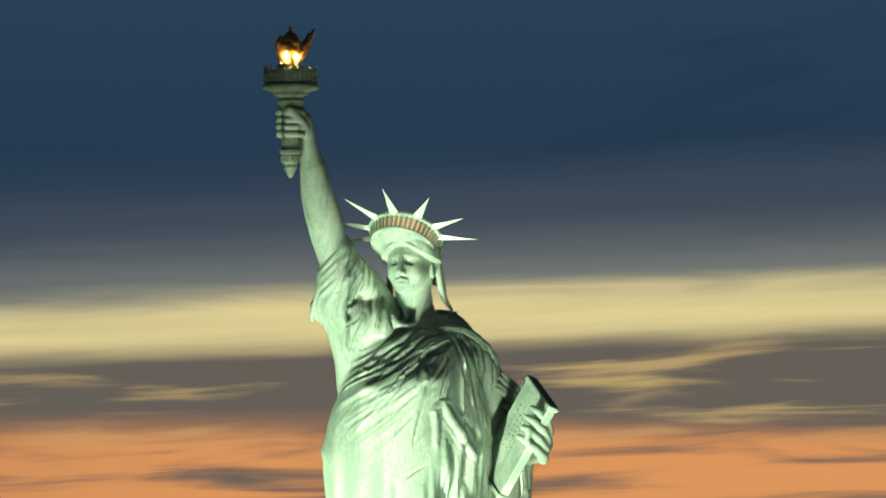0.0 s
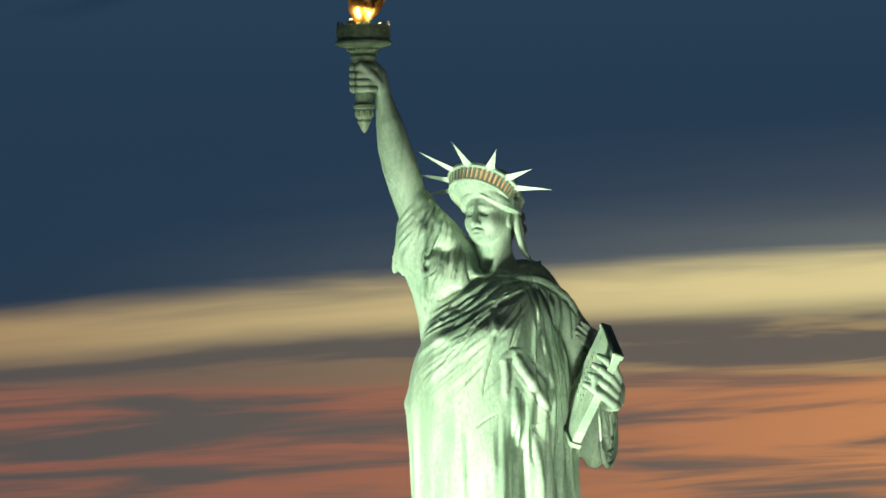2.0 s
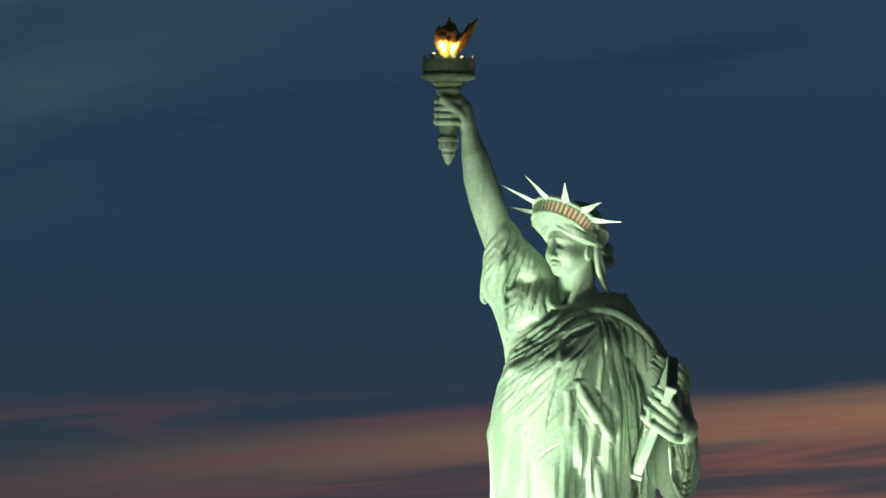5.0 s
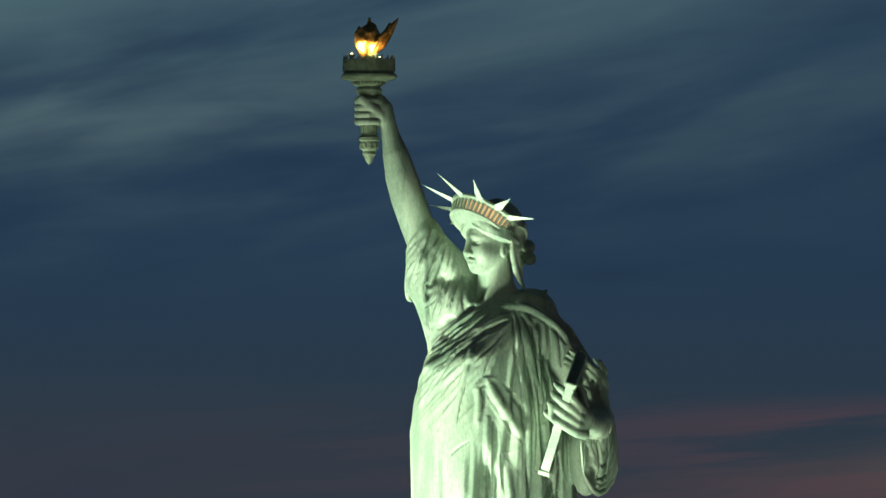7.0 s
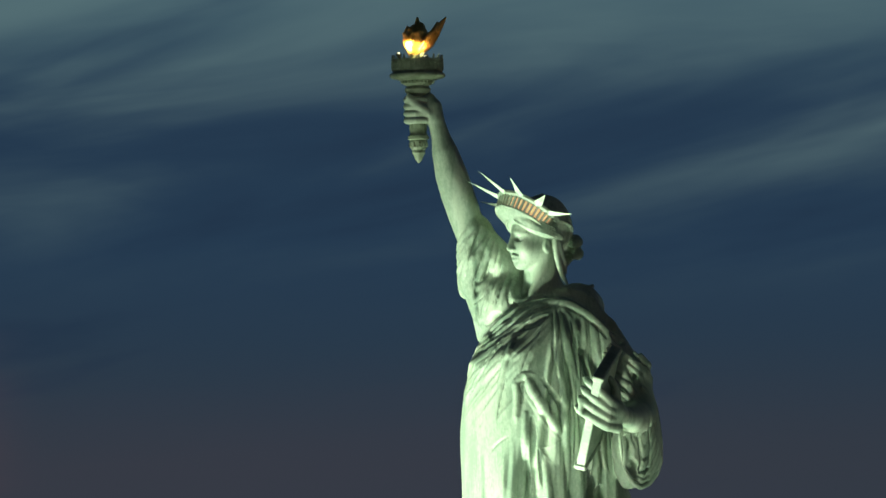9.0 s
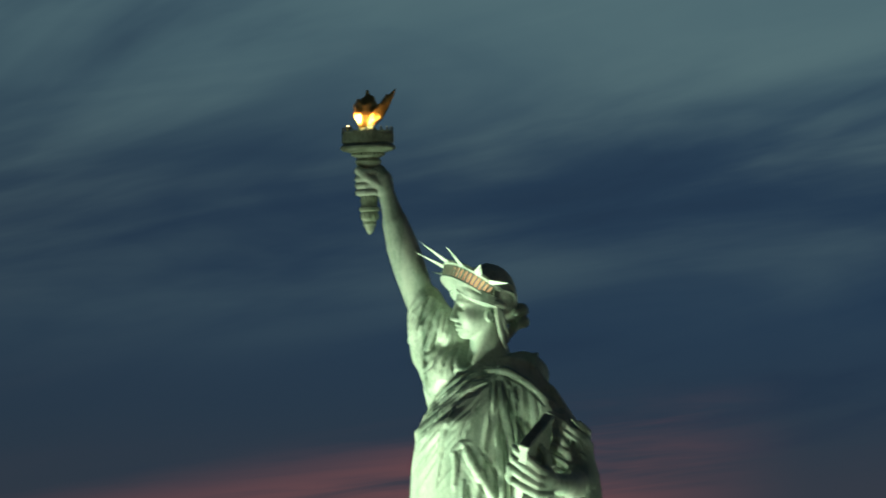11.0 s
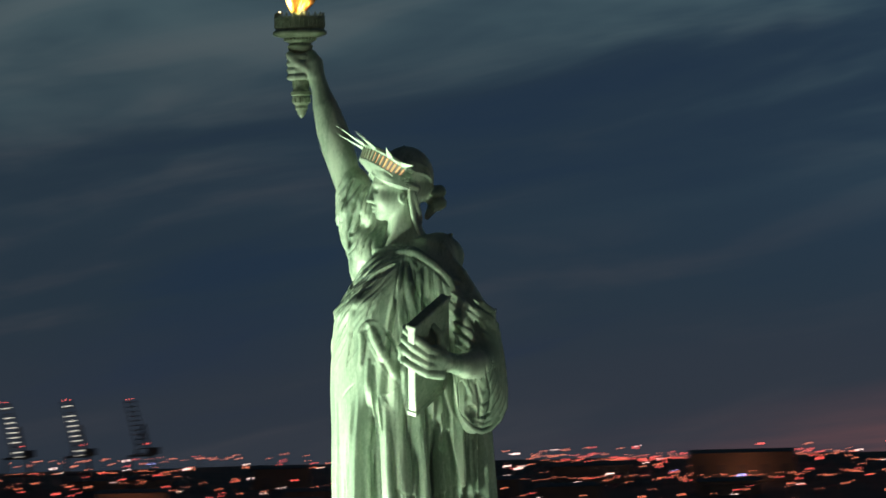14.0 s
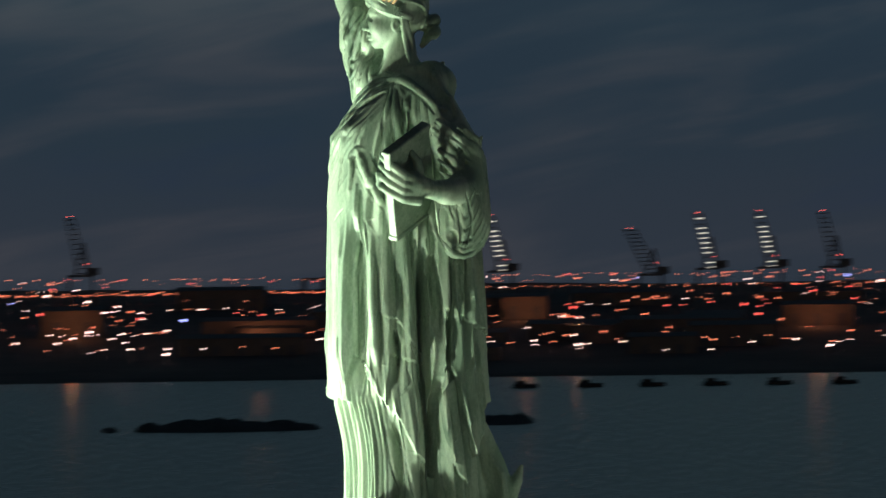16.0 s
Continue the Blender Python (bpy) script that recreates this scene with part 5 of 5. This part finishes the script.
def build_crane(az, r, lit, top=103.0, lean=9.0, width=7.0):
    """A quayside crane with its boom raised."""
    ground = slope(r) - 1.0
    crane = new("container_crane")
    crane.matrix_world = Matrix.Translation(far(az, r, ground)) @ pose(0, 0, 0, 0, 0, -az)
    h = top - ground
    portal = 0.36 * h
    for x in (-9, 9):
        for y in (-8, 8):
            bm = bmesh.new()
            beam(bm, (x, y, 0), (x * 0.8, y, portal), 1.6)
            part("leg", bm, STEEL, crane)
    for y in (-8, 8):
        for z in (portal, portal * 0.45):
            bm = bmesh.new()
            beam(bm, (-9, y, z), (9, y, z), 1.5)
            part("portal_beam", bm, STEEL, crane)
    for x in (-8, 8):
        bm = bmesh.new()
        beam(bm, (x, -8, portal), (x, 8, portal), 1.6)
        part("portal_beam", bm, STEEL, crane)
    bm = bmesh.new()
    beam(bm, (6, 0, portal), (2, 0, h * 0.72), 1.5)
    beam(bm, (-4, 0, portal), (2, 0, h * 0.72), 1.3)
    part("mast", bm, STEEL, crane)
    bm = bmesh.new()
    box(bm, pose(8, 0, portal + 3), 9, 7, 5, 0.3)
    part("machine_house", bm, STEEL, crane)
    # raised boom: two chords with rungs
    foot, head = Vector((2.0, 0, portal)), Vector((2.0 - lean, 0, h))
    bm = bmesh.new()
    for s in (-1, 1):
        o = Vector((s * width * 0.5, 0, 0))
        beam(bm, foot + o, head + o * 0.7, 1.0)
    for i in range(12):
        c = foot.lerp(head, (i + 0.5) / 12)
        beam(bm, c - Vector((width * 0.5, 0, 0)), c + Vector((width * 0.5, 0, 0)), 0.6)
    boom = part("boom", bm, STEEL, crane)
    if lit:
        for i in range(11):
            u = 0.02 + 0.88 * i / 10
            if i in (2, 9):
                continue
            c = foot.lerp(head, u)
            bm = bmesh.new()
            box(bm, Matrix.Translation(c + Vector((0, -1.2, 0))), width * 0.62, 0.6, 0.75)
            part("light_bar", bm, LAMP_CRANE, boom, "white work light")
    bm = bmesh.new()
    bmesh.ops.create_icosphere(bm, subdivisions=1, radius=0.6, matrix=Matrix.Translation(head + Vector((0, -0.6, 0.4))))
    bmesh.ops.create_icosphere(bm, subdivisions=1, radius=0.5, matrix=Matrix.Translation((4, -1.5, portal + 8)))
    part("beacon", bm, LAMP_RED, crane, "red warning light")
    return tagged(crane, "quayside container crane with raised boom" + (" and white work lights" if lit else ", unlit"), "crane", "container cranes on the shore")


LAMP_CRANE = material("work_light", (0.95, 0.88, 0.72), 0.5, emit=1.1)
for x, lit, top in ((125, False, 101), (743, False, 102), (868, True, 98), (1237, True, 98), (1345, True, 98.5), (1457, False, 98)):
    build_crane(-73.6 + (x + 16 - 784) * 0.00515, 4250, lit, top)
build_crane(-73.6 + (1150 - 784) * 0.00515, 4250, False, 88, 16, 9)


# arched bridge with lights along its rib
def build_bridge():
    bridge = new("arch_bridge")
    az0, az1, r = -74.7, -73.58, 4440
    n = 26
    pts = [far(az0 + (az1 - az0) * i / n, r, 57 + 17 * (1 - (2 * i / n - 1) ** 2)) for i in range(n + 1)]
    low = [far(az0 + (az1 - az0) * i / n, r, 57) for i in range(n + 1)]
    bm = bmesh.new()
    for a, b in zip(pts[:-1], pts[1:]):
        beam(bm, a, b, 1.3)
        beam(bm, a - Vector((0, 0, 3.5)), b - Vector((0, 0, 3.5)), 0.9)
    part("arch", bm, STEEL, bridge)
    bm = bmesh.new()
    beam(bm, far(az0 - 0.2, r, 57), far(az1 + 0.2, r, 57), 1.6)
    part("deck", bm, STEEL, bridge)
    for i in range(4, n - 3, 2):
        bm = bmesh.new()
        beam(bm, low[i], pts[i], 0.4)
        part("hanger", bm, STEEL, bridge)
    for i in range(2, n - 1):
        bm = bmesh.new()
        bmesh.ops.create_icosphere(bm, subdivisions=1, radius=0.62, matrix=Matrix.Translation(pts[i] + Vector((1.5, -0.5, 0.9))))
        part("arch_light", bm, LAMP_BLUE if i > n * 0.7 else LAMP_RED if i < n * 0.35 else LAMP_CRANE, bridge)
    for s in (az0 - 0.18, az0, az1, az1 + 0.18):
        bm = bmesh.new()
        beam(bm, far(s, r, 44), far(s, r, 57), 3)
        part("pier", bm, STEEL, bridge)
    return tagged(bridge, "distant steel arch bridge strung with lights", "bridge")


build_bridge()


# street and yard lamps of the far shore
def lamp_field(name, mat, places, size, label):
    me = bpy.data.meshes.new(name)
    v, f, k = [], [], []
    for p, s in places:
        n = len(v)
        r = size * s
        v += [p + Vector(o) * r for o in ((1, 0, 0), (0, 1, 0), (-1, 0, 0), (0, -1, 0), (0, 0, 0.8), (0, 0, -0.8))]
        f += [(n + a, n + b, n + c) for a, b, c in ((0, 1, 4), (1, 2, 4), (2, 3, 4), (3, 0, 4), (1, 0, 5), (2, 1, 5), (3, 2, 5), (0, 3, 5))]
        k += [0] * 8
        n = len(v)  # its pole
        v += [p + Vector((x, y, z)) for z in (-9, -0.6 * r) for x, y in ((-0.15, -0.15), (0.15, -0.15), (0.15, 0.15), (-0.15, 0.15))]
        f += [(n + a, n + b, n + 4 + b, n + 4 + a) for a, b in ((0, 1), (1, 2), (2, 3), (3, 0))]
        k += [1] * 4
    me.from_pydata([tuple(p) for p in v], [], f)
    me.materials.append(mat)
    me.materials.append(STEEL)
    me.polygons.foreach_set("material_index", k)
    return tagged(new(name, me), label, "street lamps", kind="stuff")


def scatter(count, az0, az1, r0, r1, lift=7.0, crowd=0.95):
    out = []
    while len(out) < count:
        az, r = rnd.uniform(az0, az1), rnd.uniform(r0, r1)
        if noise.noise((az * 1.3, r * 0.004, 11)) * 0.5 + 0.5 + rnd.uniform(-crowd, crowd) < 0.5:
            continue
        out.append((far(az, r, slope(r) + lift), rnd.choice((0.6, 0.7, 0.8, 1.0, 1.3))))
    return out


def row(az0, az1, r, n, jitter, lift=7.0):
    return [(far(az0 + (az1 - az0) * i / n + rnd.uniform(-0.03, 0.03), r + (q := rnd.uniform(-jitter, jitter)), slope(r + q) + lift), rnd.choice((0.6, 0.8, 1.0))) for i in range(n)]


orange = scatter(820, -84, -56, 3740, 4470) + row(-79, -74.6, 4270, 110, 14) + row(-73.3, -69.5, 4290, 34, 15) + row(-80, -69, 4440, 90, 24) + row(-66.5, -63.5, 4330, 70, 40) + row(-67, -62, 4100, 60, 25)
lamp_field("orange_street_lamps", LAMP_ORANGE, orange, 0.75, "orange sodium street lamps across the dark shore")
lamp_field("red_warning_lights", LAMP_RED, scatter(190, -84, -58, 3950, 4470) + row(-66.2, -63.8, 4300, 60, 60, 8), 1.0, "small red warning lights above the shore")
lamp_field("white_yard_lamps", LAMP_WHITE, scatter(170, -84, -58, 3700, 4460) + row(-78.2, -74.4, 3780, 11, 50) + row(-73.2, -69.2, 3740, 10, 50) + row(-77.4, -75.3, 4060, 8, 20, 9) + row(-77.2, -76.2, 3860, 9, 20), 1.0, "white yard lamps along the waterfront")
lamp_field("blue_white_lamps", LAMP_BLUE, scatter(22, -84, -58, 3850, 4400), 1.15, "bluish floodlights on the waterfront yards")
string = [(far(-67.7 + 0.85 * i / 40, 4440, 62 + 7 * abs(math.sin(i / 40 * 6.28)) ** 1.5), 0.5) for i in range(41)]
lamp_field("bridge_light_string", LAMP_CRANE, string, 0.9, "string of small pale lights on a distant bridge")


# warehouses along the shore
def build_shed(az, r, w, d, h):
    shed = new("warehouse")
    shed.matrix_world = Matrix.Translation(far(az, r, slope(r) - 1.5)) @ pose(0, 0, 0, 0, 0, -az)
    bm = bmesh.new()
    box(bm, pose(0, 0, h / 2), w, d, h)
    part("wall", bm, SHED, shed)
    bm = bmesh.new()
    v = [bm.verts.new(p) for p in ((-w / 2 - 0.6, -d / 2 - 0.6, h), (w / 2 + 0.6, -d / 2 - 0.6, h), (w / 2 + 0.6, d / 2 + 0.6, h), (-w / 2 - 0.6, d / 2 + 0.6, h), (-w / 2 - 0.6, 0, h + 2.5), (w / 2 + 0.6, 0, h + 2.5))]
    for f in ((0, 1, 5, 4), (2, 3, 4, 5), (0, 4, 3), (1, 2, 5), (3, 2, 1, 0)):
        bm.faces.new([v[i] for i in f])
    part("roof", bm, STEEL, shed)
    for i in range(max(2, int(w / 14))):
        bm = bmesh.new()
        x = -w / 2 + w * (i + 0.5) / max(2, int(w / 14))
        box(bm, pose(x, -d / 2 - 0.1, h * 0.3), 4.5, 0.3, h * 0.6)
        part("door", bm, STEEL, shed)
    return tagged(shed, "low dark industrial warehouse on the shore", "warehouse", "warehouses on the shore")


for i in range(46):
    r = rnd.uniform(3700, 4250)
    build_shed(rnd.uniform(-83, -58), r, rnd.uniform(25, 80), rnd.uniform(18, 30), rnd.uniform(7, 15))
for az, r, w, h in ((-77.0, 3960, 38, 18), (-75.3, 3930, 70, 12), (-73.5, 3880, 45, 11), (-72.87, 4080, 30, 15), (-72.4, 3880, 60, 11), (-70.2, 3980, 45, 14), (-68.9, 3900, 55, 12), (-64.6, 4150, 70, 20)):
    build_shed(az, r, w, 22, h)
    p = far(az, r - 30, slope(r) + 9)
    glow_lamp("yard_light", p, 5200, (1.0, 0.36, 0.16), 1.0)
